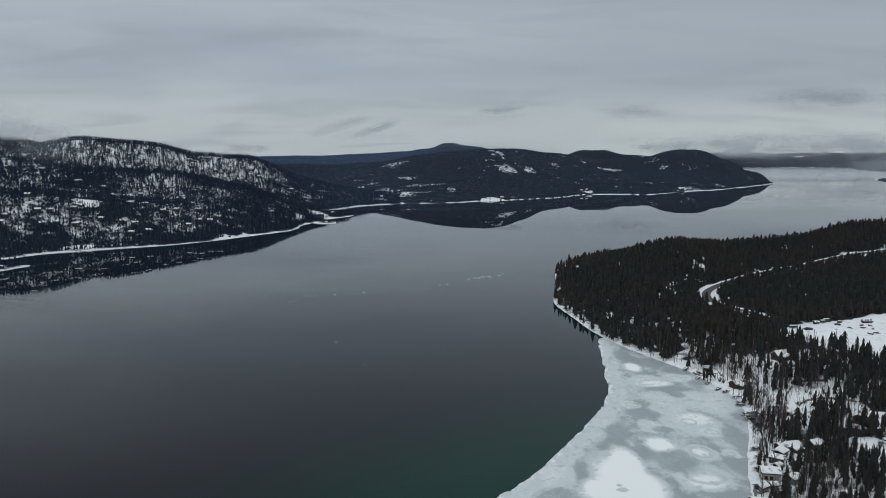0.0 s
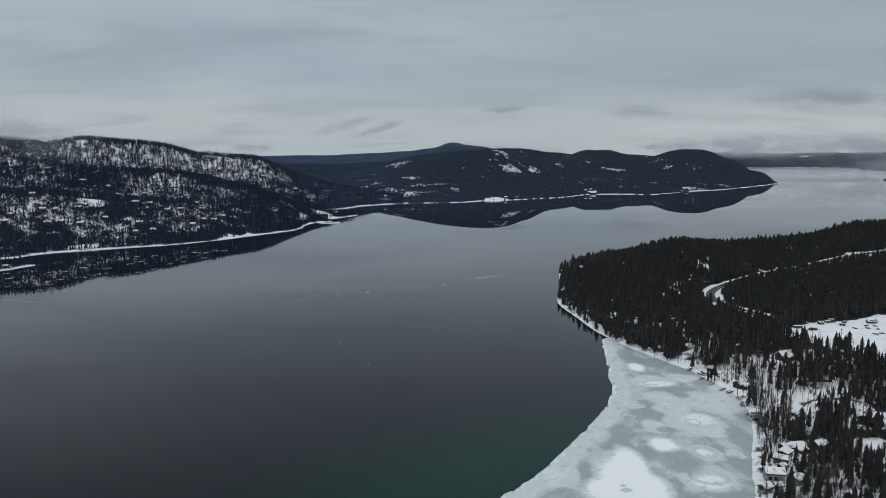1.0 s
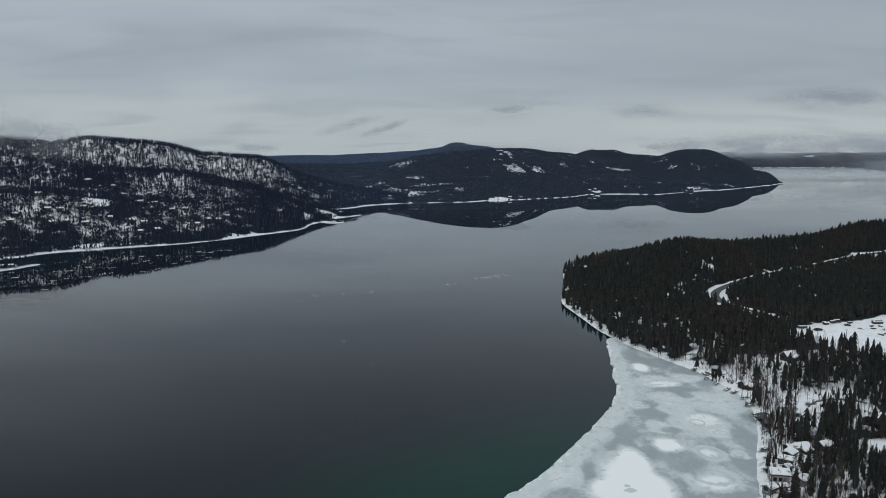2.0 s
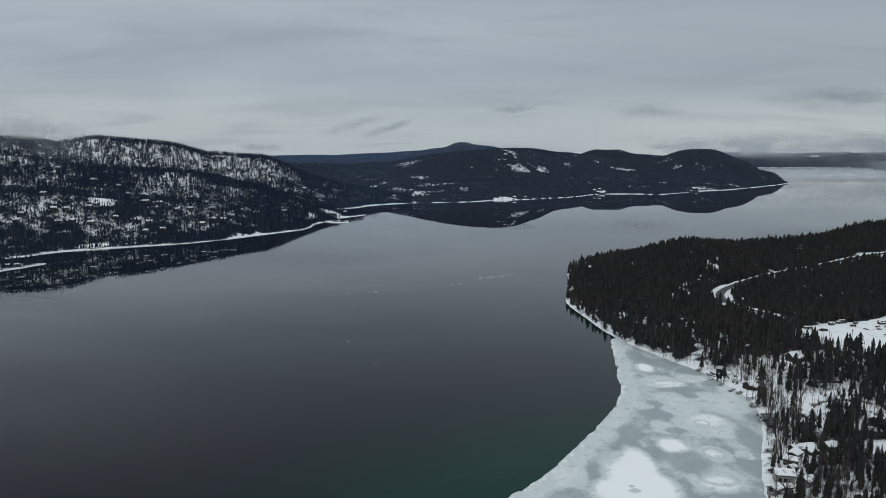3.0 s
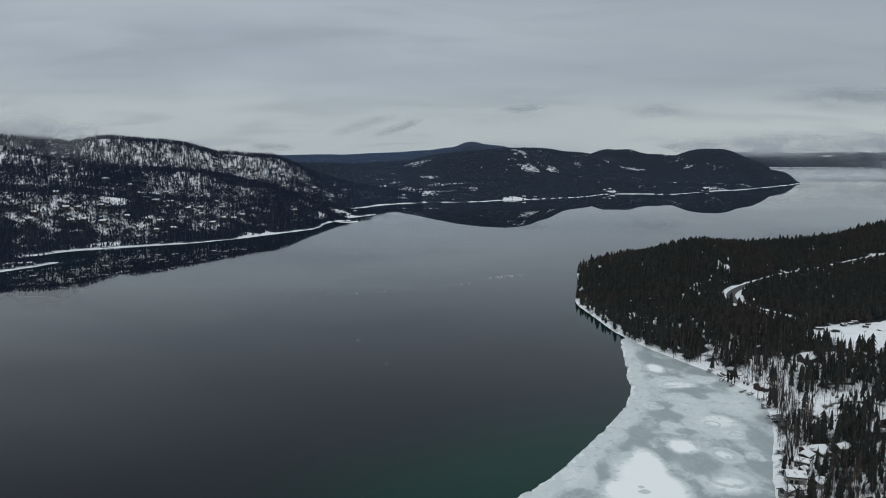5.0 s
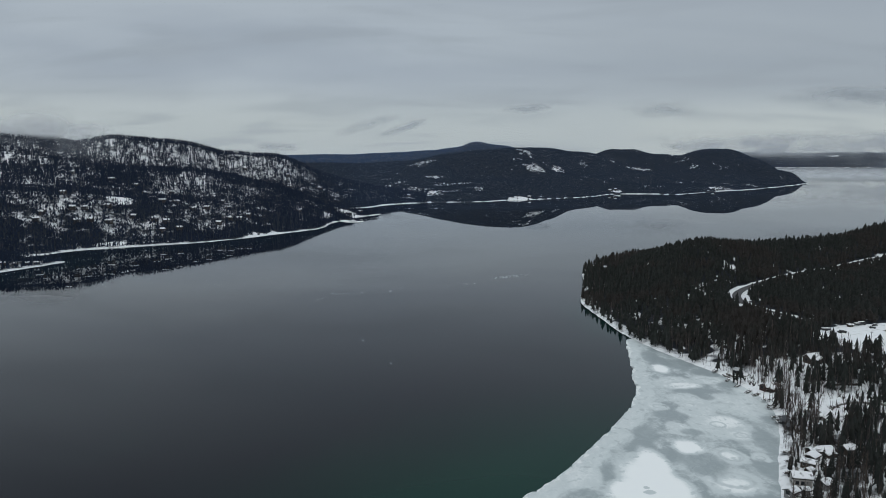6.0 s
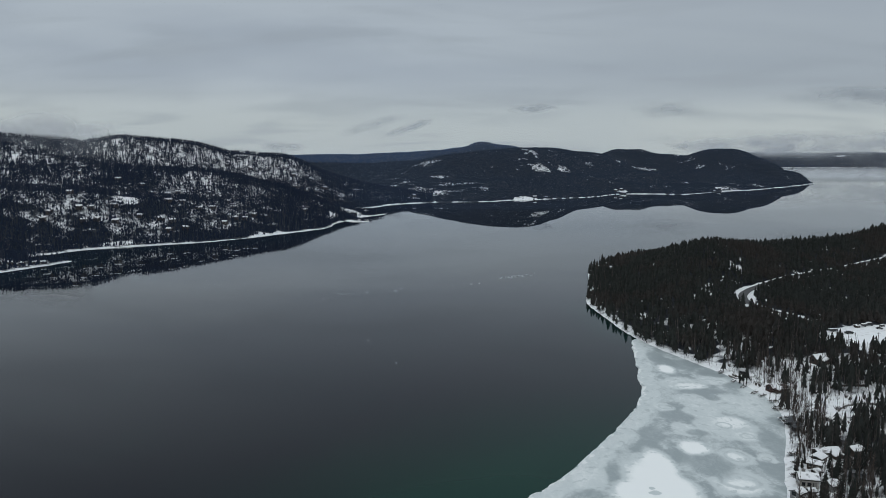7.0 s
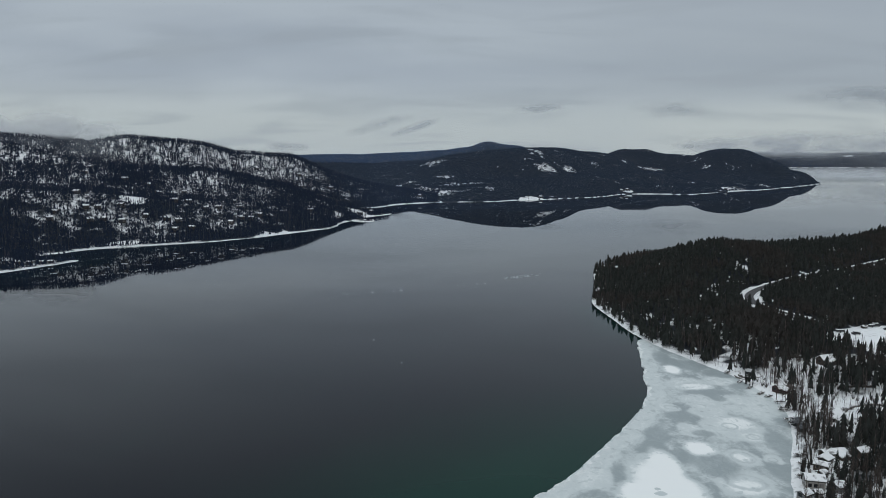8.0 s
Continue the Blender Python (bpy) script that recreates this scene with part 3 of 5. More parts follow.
def woods(x, y, sd):
    """How thick the forest stands, 0 to 1."""
    near = is_near(x, y)
    left = ~near & (x < -120 + 0.0 * y) & (y < 1720)
    d = np.full(x.shape, 1.0)
    # left hills: stands of conifers between open, snowy birch and larch slopes
    open_wood = 0.6 * fbm(x * 0.75 + y * 0.25, y * 1.4, 22.0, 3, 31) + 0.28 * fbm(x, y * 1.5, 60.0, 3, 33) + 0.12 * fbm(x, y, 180.0, 3, 35)
    d = np.where(left, 1.0 - 0.14 * smooth(open_wood, 0.46, 0.58), d)
    d = np.where(left, d * (1 - 0.74 * sightline_strips(x, y) * mixed_wood(x, y) * smooth(sd, 18, 55)), d)
    mid_open = 0.65 * fbm(x, y * 1.3, 34.0, 3, 77) + 0.35 * fbm(x, y, 240.0, 2, 78)
    d = np.where(~near & ~left & (y < 3000), 1.0 - 0.48 * smooth(mid_open, 0.61, 0.70), d)
    d = np.where(~near & ~left & (x < 40) & (y < 1900), d * (1 - 0.4 * smooth(fbm(x, y, 34.0, 4, 9), 0.54, 0.64)), d)
    # near land: thick on the point, thinner among the yards
    yard_zone = smooth(392 - y, 0, 40) * smooth(180 - x, 0, 18) * (1 - 0.4 * smooth(x - 139, 0, 8) * smooth(304 - y, 0, 10))
    d = np.where(near, 1.0 - 0.08 * yard_zone * smooth(fbm(x, y, 22.0, 3, 3), 0.30, 0.60), d)
    d = np.where(near, d * (1 - 0.8 * smooth(fbm(x, y, 9.0, 3, 57), 0.68, 0.76)) * (1 - 0.15 * smooth(22 - sd, 0, 12)), d)
    d = np.where(near, d * (1 - 0.70 * shore_slits(x, y, sd)), d)
    d = np.where(near, d * (1 - 0.55 * open_slope(x, y) * smooth(fbm(x, y * 0.5, 9.0, 3, 7), 0.36, 0.56)), d)
    for cx, cy, a, b, turn, thin in CLEARINGS:
        c, s = math.cos(radians(turn)), math.sin(radians(turn))
        u, v = ((x - cx) * c + (y - cy) * s) / a, (-(x - cx) * s + (y - cy) * c) / b
        d = d * (thin + (1 - thin) * smooth(u * u + v * v + (fbm(x, y, 14.0, 3, 41) - 0.5) * (2.2 if cy > 1700 else 1.1), 0.6, 1.2))
    d = d * smooth(-inside(x, y, FIELD), 0, 3) * smooth(near_line(x, y, ROAD) + 0.12 * np.clip(x - 216, 0, 30), 6.5, 8.5) * smooth(near_line(x, y, LANE), 3.0, 5.0)
    for cx, cy, a, b in YARDS:
        d = d * smooth(((x - cx) / a) ** 2 + ((y - cy) / b) ** 2, 0.75, 1.1)
    return d * np.where(near, np.where(y > 395, smooth(sd, 0.5, 2.2), smooth(sd, 1.2, 3.6)), np.where(y > 1400, smooth(sd, 5.0, 9.0), smooth(sd, 2.5, 5.5)))


gx, gy, quads = sheet_grid(steps((-5000, -1100, 90), (-1100, -150, 10), (-150, 80, 15), (80, 400, 4.0), (400, 1400, 16), (1400, 3000, 25), (3000, 5600, 60)),
                           steps((-1200, 190, 35), (190, 620, 4.0), (620, 1500, 10), (1500, 2700, 15), (2700, 4500, 40), (4500, 4800, 10), (4800, 6000, 40)))
gz, gsd = relief(gx, gy)
yards = is_near(gx, gy) * smooth(400 - gy, 0, 50) * smooth(188 - gx, 0, 26) * (1 - 0.40 * smooth(gx - 136, 0, 10) * smooth(308 - gy, 0, 12))
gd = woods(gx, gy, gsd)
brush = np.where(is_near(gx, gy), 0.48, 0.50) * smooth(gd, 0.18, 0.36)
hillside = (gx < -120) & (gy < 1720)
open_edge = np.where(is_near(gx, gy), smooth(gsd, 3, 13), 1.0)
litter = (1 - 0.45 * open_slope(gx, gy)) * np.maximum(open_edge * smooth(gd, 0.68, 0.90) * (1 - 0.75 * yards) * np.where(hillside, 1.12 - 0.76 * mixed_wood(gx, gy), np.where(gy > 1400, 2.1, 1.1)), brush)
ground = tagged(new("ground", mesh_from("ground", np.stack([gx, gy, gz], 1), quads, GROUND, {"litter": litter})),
                "snow-covered lake shore, wooded hills and dark, haze-blued forest floor", "ground", kind="structure")

wx, wy, wq = sheet_grid(steps((-5200, -600, 200), (-600, -300, 12), (-300, 160, 6), (160, 5600, 200)), steps((-1200, 100, 100), (100, 620, 6), (620, 1400, 12), (1400, 6000, 150)))
ice_poly = chaikin(ICE_EDGE, 2)
off = -inside(wx, wy, ice_poly)
off_shore = relief(wx, wy)[1]
bank = 0.20 * smooth(off_shore, -80, -4) * (wx < -150) * smooth(1300 - wy, 0, 300)
bank = bank + 0.42 * smooth(off_shore, -34, -2) * (wx > 20) * smooth(wy, 400, 440) * smooth(600 - wy, 0, 80)
water = tagged(new("water", mesh_from("water", np.stack([wx, wy, np.zeros_like(wx)], 1), wq, WATER, {"shelf": np.maximum((1 - smooth(off, 0, 112)) * (0.10 + 0.90 * smooth(385 - wy, 0, 140)), bank)})),
               "still dark lake water, green over the shallows by the ice", "water", kind="structure")


def build_ice():
    """The sheet of bay ice, with a ragged broken edge."""
    ix, iy, iq = sheet_grid(np.arange(-32, 170, 1.4), np.arange(150, 462, 1.4))
    ragged = lambda x, y: inside(x, y, ice_poly) + (fbm(x, y, 6.0, 4, 21) - 0.5) * 2.4
    d = ragged(ix, iy)
    e = 0.3
    nx, ny = (ragged(ix + e, iy) - d) / e, (ragged(ix, iy + e) - d) / e
    k = np.hypot(nx, ny) + 1e-6
    pull = np.where(np.abs(d) < 1.5, np.clip(d / k, -1.4, 1.4), 0) * (d < 0.8)
    px, py = ix - nx / k * pull, iy - ny / k * pull
    keep = (d[iq] > -1.2).all(1)
    iq = iq[keep]
    used = np.unique(iq)
    back = np.full(len(ix), -1)
    back[used] = np.arange(len(used))
    top = np.stack([px[used], py[used], 0.10 + 0.10 * smooth(3.0 - d[used], 0, 3.0) * fbm(px[used], py[used], 1.8, 2, 8) * 2], 1)
    q = back[iq]
    edges = np.concatenate([q[:, [0, 1]], q[:, [1, 2]], q[:, [2, 3]], q[:, [3, 0]]])
    key = np.sort(edges, 1)
    _, first, count = np.unique(key, axis=0, return_index=True, return_counts=True)
    rim = edges[first[count == 1]]
    low = top.copy()
    low[:, 2] = -0.25
    skirt = np.stack([rim[:, 1], rim[:, 0], rim[:, 0] + len(top), rim[:, 1] + len(top)], 1)
    att = np.concatenate([d[used], d[used]])
    return mesh_from("ice_sheet", np.concatenate([top, low]), np.concatenate([q, skirt]), ICE, {"rim": att})


ice_sheet = tagged(new("ice_sheet", build_ice()), "grey bay ice with white drifted snow patches and a ragged edge", "ice", kind="structure")


# ======== trees ========
def tiered_conifer(seed, tiers, points, trunk_sides=0):
    """A unit conifer (height 1, radius about 1): jagged drooping tiers and a trunk, as triangles."""
    rnd = random.Random(seed)
    clear = rnd.choice((0.08, 0.12, 0.20, 0.30)) if tiers > 3 else 0.06
    v, f, full = [], [], rnd.choice((0.36, 0.48, 0.62)) if tiers > 3 else 0.8
    for i in range(tiers):
        t = i / tiers
        base, tip = clear + (0.88 - clear) * t, min(0.97, clear + (0.88 - clear) * t + 0.34 * (1 - 0.45 * t))
        r = (1 - t) ** full * rnd.uniform(0.85, 1.1) + (0.12 if tiers > 3 else 0.07)
        ox, oy = rnd.uniform(-0.06, 0.06), rnd.uniform(-0.06, 0.06)
        a0, c = rnd.uniform(0, 6.28), len(v)
        v.append((ox, oy, tip))
        n = points * 2
        for j in range(n):
            a = a0 + 6.2832 * (j + rnd.uniform(-0.25, 0.25)) / n
            out = r * (rnd.uniform(0.85, 1.2) if j % 2 == 0 else rnd.uniform(0.35, 0.6))
            v.append((ox + out * math.cos(a), oy + out * math.sin(a), base + (rnd.uniform(-0.09, -0.01) if j % 2 == 0 else 0.05)))
        f += [(c, c + 1 + j, c + 1 + (j + 1) % n) for j in range(n)]
    c = len(v)
    for z, r in ((-0.06, 0.11), (0.55, 0.06)):
        v += [(r * math.cos(6.2832 * j / trunk_sides), r * math.sin(6.2832 * j / trunk_sides), z) for j in range(trunk_sides)]
    s = trunk_sides
    for j in range(s):
        a, b = c + j, c + (j + 1) % s
        f += [(a, b, b + s), (a, b + s, a + s)]
    return np.array(v), np.array(f)


def bare_tree(seed, branches):
    """A unit leafless tree: slender trunk and upswept branches, thin three-sided blades."""
    rnd = random.Random(seed)
    v, f = [], []

    def limb(a, b, r):
        c = len(v)
        a, b = Vector(a), Vector(b)
        n = (b - a).normalized()
        s1 = n.orthogonal().normalized()
        s2 = n.cross(s1)
        for p, q in ((a, r), (b, r * 0.35)):
            for j in range(3):
                o = s1 * math.cos(2.0944 * j) + s2 * math.sin(2.0944 * j)
                v.append((p.x + o.x * q, p.y + o.y * q, p.z + o.z * q * 0.2))
        for j in range(3):
            k, l = c + j, c + (j + 1) % 3
            f.extend([(k, l, l + 3), (k, l + 3, k + 3)])

    limb((0, 0, -0.05), (0.02, 0.03, 1.0), 0.10)
    for i in range(branches):
        z = rnd.uniform(0.22, 0.92)
        a, ln = rnd.uniform(0, 6.28), rnd.uniform(0.45, 1.0) * (1.15 - z)
        limb((0, 0, z), (ln * math.cos(a), ln * math.sin(a), z + rnd.uniform(0.08, 0.20)), 0.07)
    return np.array(v), np.array(f)


def grow(name, xyz, height, radius, shapes, mat, label, category="forest", facets=True):
    """Many trees as one object: each takes one of the shapes, turned and sized."""
    rs = np.random.RandomState(len(xyz))
    pick, turn = rs.randint(0, len(shapes), len(xyz)), rs.uniform(0, 6.283, len(xyz))
    lean = rs.normal(0, 0.02, (len(xyz), 2))
    vs, fs, base = [], [], 0
    for k, (sv, sf) in enumerate(shapes):
        m = pick == k
        if not m.any():
            continue
        c, s = np.cos(turn[m])[:, None], np.sin(turn[m])[:, None]
        r, h = radius[m][:, None], height[m][:, None]
        z = sv[None, :, 2] * h
        p = np.stack([(sv[None, :, 0] * c - sv[None, :, 1] * s) * r + z * lean[m][:, :1], (sv[None, :, 0] * s + sv[None, :, 1] * c) * r + z * lean[m][:, 1:], z], -1) + xyz[m][:, None, :]
        n = len(p)
        fs.append((sf[None] + (np.arange(n) * len(sv))[:, None, None] + base).reshape(-1, 3))
        vs.append(p.reshape(-1, 3))
        base += n * len(sv)
    return tagged(new(name, mesh_from(name, np.concatenate(vs), np.concatenate(fs), mat, flat=facets)), label, category, kind="stuff")


def scatter(x0, x1, y0, y1, cell, seed):
    """Jittered planting places on land, with the ground's height and the thickness of the wood there."""
    rs = np.random.RandomState(seed)
    xs, ys = np.meshgrid(np.arange(x0, x1, cell), np.arange(y0, y1, cell))
    x, y = (xs + rs.uniform(0, cell, xs.shape)).ravel(), (ys + rs.uniform(0, cell, ys.shape)).ravel()
    bearing = np.degrees(np.arctan2(x, y))
    m = (bearing > -41) & (bearing < 38)
    x, y = x[m], y[m]
    z, sd = relief(x, y)
    d = woods(x, y, sd)
    return x, y, z, sd, d, rs


CON_NEAR = [tiered_conifer(i, 5, 4, 3) for i in range(8)]
CON_MID = [tiered_conifer(20 + i, 2, 3) for i in range(6)]
CON_DIST = [tiered_conifer(50 + i, 1, 3) for i in range(5)]
BARE_NEAR = [bare_tree(60 + i, 13) for i in range(5)]
BARE_SLIM = [bare_tree(70 + i, 8) for i in range(5)]
BARE_MID = [bare_tree(80 + i, 3) for i in range(5)]

# the wooded point and the slopes behind the yards
x, y, z, sd, d, rs = scatter(70, 660, 190, 930, 3.4, 1)
m = is_near(x, y) & (d > 0.02) & (sd > np.where(y > 395, 1.2, 2.0)) & (rs.uniform(0, 1, len(x)) < np.clip(d, 0, 0.93))
bare = rs.uniform(0, 1, len(x)) < np.where(y < 430, 0.26, 0.07) + 0.16 * (sd < 30) + 0.24 * ((y < 380) & (x < 185) & ~((x > 140) & (y < 300)))
NEAR_TREES = np.stack([x, y, z], 1)
tall = rs.uniform(6.5, 12.0, len(x)) * (0.80 + 0.4 * fbm(x, y, 40.0, 2, 90)) * np.where(rs.uniform(0, 1, len(x)) < 0.05, 1.25, 1.0) * np.where(y > 450, 0.80, 1.06) * (1 + 0.06 * smooth(440 - y, 0, 40) - 0.06 * smooth(350 - y, 0, 40))
hero = m & (y < 345) & (x < 200)
while hero.sum() > 300:
    hero &= y < y[hero].max() - 1.0
k = m & ~bare & ~hero
grow("conifer_forest", NEAR_TREES[k], tall[k], tall[k] * rs.uniform(0.11, 0.18, k.sum()) * np.where(y[k] > 430, 1.45, 1.05), CON_NEAR, NEEDLES, "dense dark green conifers on the snowy wooded point")
k = m & bare & ~hero
grow("bare_woodland", NEAR_TREES[k], tall[k] * 0.95, tall[k] * 0.13, BARE_NEAR, TWIGS, "leafless grey-brown trees among the conifers")
# a close stand of tall slim conifers behind the beach houses
bx, by, bz, bsd, bd, brs = scatter(128, 225, 205, 318, 2.7, 15)
k = (bd > 0.3) & (bsd > 8) & ((bx > 141) | (by < 235)) & (brs.uniform(0, 1, len(bx)) < np.where((by < 266) & (bx < 170), 0.62, 0.26))
stand_h = brs.uniform(5.5, 11.0, len(bx))
grow("conifer_grove", np.stack([bx, by, bz], 1)[k], stand_h[k], stand_h[k] * brs.uniform(0.11, 0.16, k.sum()), CON_NEAR, NEEDLES, "tall slim dark conifers standing close behind the beach houses")
# slim young birch and larch that fill the plots between the lakeside houses
bx, by, bz, bsd, bd, brs = scatter(104, 215, 222, 405, 2.6, 9)
k = (bd > 0.3) & (bsd > 4) & (brs.uniform(0, 1, len(bx)) < 0.5 + 0.25 * (bx > 165))
young = brs.uniform(4.0, 8.5, len(bx))
grow("young_bare_woodland", np.stack([bx, by, bz], 1)[k], young[k], young[k] * 0.10, BARE_SLIM, TWIGS, "slim leafless young trees between the lakeside houses")
ux, uy, uz, usd, ud, urs = scatter(104, 212, 222, 402, 2.0, 19)
k = (usd > 3.5) & (near_line(ux, uy, LANE) > 3) & (urs.uniform(0, 1, len(ux)) < 0.12 + 0.5 * smooth(fbm(ux, uy, 14.0, 3, 83), 0.42, 0.62))
low = urs.uniform(0.9, 3.0, len(ux))
grow("yard_brush", np.stack([ux, uy, uz], 1)[k], low[k], low[k] * urs.uniform(0.25, 0.5, k.sum()), BARE_MID, TWIGS, "low leafless brush in the snow between the houses", "brush")
GROVE = [(rs.uniform(142, 152), rs.uniform(298, 346)) for _ in range(46)]
HERO = [(NEAR_TREES[i], tall[i], bool(bare[i])) for i in np.nonzero(hero)[0]]
HERO += [(np.array((gx_, gy_, float(relief(np.array([gx_]), np.array([gy_]))[0][0]))), rs.uniform(2.5, 5.5), False) for gx_, gy_ in [(rs.uniform(136, 148), rs.uniform(364, 377)) for _ in range(16)] + [(rs.uniform(160, 185), rs.uniform(324, 342)) for _ in range(12)]]
HERO += [(np.array((gx_, gy_, float(relief(np.array([gx_]), np.array([gy_]))[0][0]))), rs.uniform(9, 14), True) for gx_, gy_ in GROVE]

HOMES = [(137, 275), (147, 275), (127, 264), (118, 249), (111, 241), (116, 242), (106, 230), (137, 229), (131, 269), (125, 257), (143, 284), (125, 246), (148, 300)]
fill = random.Random(44)
while len(HERO) < 470:
    hx, hy = fill.uniform(104, 146), fill.uniform(226, 300)
    hz, hsd = relief(np.array([hx]), np.array([hy]))
    if hsd[0] > 4.5 and min(math.hypot(hx - a, hy - b) for a, b in HOMES) > 4.6:
        leafless = fill.random() < 0.5
        HERO.append((np.array((hx, hy, float(hz[0]))), fill.uniform(6, 10) if leafless else fill.uniform(3.5, 9), leafless))

# a thin row of bare trees and a few conifers along the back of the beach
while len(HERO) < 555:
    hx, hy = fill.uniform(98, 150), fill.uniform(226, 338)
    hz, hsd = relief(np.array([hx]), np.array([hy]))
    if 4.2 < hsd[0] < 9.0 and min(math.hypot(hx - a, hy - b) for a, b in HOMES) > 3.6:
        leafless = fill.random() < 0.72
        HERO.append((np.array((hx, hy, float(hz[0]))), fill.uniform(4.5, 8.5) if leafless else fill.uniform(3, 7), leafless))

# the settled hillside across the bay
x, y, z, sd, d, rs = scatter(-1300, -100, 560, 1720, 3.5, 2)
m = ~is_near(x, y) & (d > 0.02) & (sd > 2.5) & (y < 1720) & (rs.uniform(0, 1, len(x)) < d * 0.95 + 0.12)
strip = sightline_strips(x, y) * np.clip(mixed_wood(x, y) + 0.15, 0, 1) * smooth(sd, 14, 34)
tall, bare = rs.uniform(8, 14, len(x)), rs.uniform(0, 1, len(x)) < 0.05 + 0.42 * strip + 0.35 * (1 - d)
k = m & ~bare
grow("hillside_conifer_forest", np.stack([x, y, z], 1)[k], tall[k], tall[k] * rs.uniform(0.10, 0.165, k.sum()), CON_MID, HAZED_NEEDLES_FAR, "dark haze-tinted conifers on the snowy settled hillside")
k = m & bare
grow("hillside_bare_woodland", np.stack([x, y, z], 1)[k], tall[k], tall[k] * 0.14, BARE_MID, HAZED_TWIGS_FAR, "leafless haze-grey trees on the snowy hillside")

# the far hills
x, y, z, sd, d, rs = scatter(-1250, 1300, 1350, 2950, 6.5, 3)
m = ((y > 1720) | (x > -140) | (y > 1330 + 0 * x) & (x > -235)) & ~is_near(x, y) & (sd > 4) & (rs.uniform(0, 1, len(x)) < d * 0.97)
tall = rs.uniform(6, 10, len(x))
grow("far_hill_forest", np.stack([x, y, z], 1)[m], tall[m], tall[m] * rs.uniform(0.40, 0.56, m.sum()), CON_DIST, HAZED_NEEDLES_MID, "dark haze-tinted forest on the far hills", facets=False)
x, y, z, sd, d, rs = scatter(-2200, 800, 2950, 3550, 10.5, 4)
m = (sd > 4)
tall = rs.uniform(6, 10, len(x))
grow("distant_hill_forest", np.stack([x, y, z], 1)[m], tall[m], tall[m] * rs.uniform(0.45, 0.65, m.sum()), CON_DIST, HAZED_NEEDLES_DIST, "dark forest on the distant ridge, coloured with blue haze", facets=False)
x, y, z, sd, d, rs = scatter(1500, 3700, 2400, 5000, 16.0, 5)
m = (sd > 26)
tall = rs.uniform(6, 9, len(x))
grow("lakehead_forest", np.stack([x, y, z], 1)[m], tall[m], tall[m] * rs.uniform(0.8, 1.2, m.sum()), CON_DIST, HAZED_NEEDLES_DIST, "distant haze-tinted forest at the head of the lake", facets=False)
# ======== building kit ========
def part(name, bm, mat, parent, label="", smooth_faces=False):
    """Links a bmesh as one mesh object under a thing or a part."""
    me = bpy.data.meshes.new(name)
    for fc in bm.faces:
        fc.smooth = smooth_faces
    bm.to_mesh(me)
    bm.free()
    me.materials.append(mat)
    ob = new(name, me)
    ob.parent = parent
    if label:
        ob["label"] = label
    return ob


def box(bm, cx, cy, z0, sx, sy, sz, turn=0.0, bevel=0.0):
    """A box standing on z0."""
    r = bmesh.ops.create_cube(bm, size=1.0, matrix=pose(cx, cy, z0 + sz / 2, 0, 0, turn) @ Matrix.Diagonal((sx, sy, sz, 1)))
    if bevel:
        edges = list({e for v in r["verts"] for e in v.link_edges})
        bmesh.ops.bevel(bm, geom=edges, offset=bevel, segments=1, affect="EDGES")
    return r["verts"]


def tube(bm, a, b, r0, r1, sides=6):
    a, b = Vector(a), Vector(b)
    m = Matrix.Translation((a + b) / 2) @ (b - a).to_track_quat("Z", "Y").to_matrix().to_4x4()
    bmesh.ops.create_cone(bm, cap_ends=True, segments=sides, radius1=r0, radius2=r1, depth=(b - a).length, matrix=m)


def height_at(x, y):
    return float(relief(np.array([float(x)]), np.array([float(y)]))[0][0])


def thing(name, label, category, group=""):
    return tagged(new(name), label, category, group)


# ======== houses ========
def gable_roof(bm, w, d, z, rise, over, thick, lift):
    """Two sloping slabs that meet at a ridge along x."""
    half, drop = d / 2 + over, rise * over / (d / 2)
    for s in (-1, 1):
        c = [bm.verts.new((sx * (w / 2 + over), s * sy, zz)) for sx, sy, zz in
             ((-1, 0, z + rise + lift), (1, 0, z + rise + lift), (1, half, z - drop + lift), (-1, half, z - drop + lift))]
        t = [bm.verts.new(v.co + Vector((0, 0, thick))) for v in c]
        order = [(0, 1, 2, 3), (7, 6, 5, 4), (0, 4, 5, 1), (1, 5, 6, 2), (2, 6, 7, 3), (3, 7, 4, 0)]
        al = c + t
        for q in order:
            bm.faces.new([al[i] for i in q])
    bmesh.ops.recalc_face_normals(bm, faces=bm.faces)


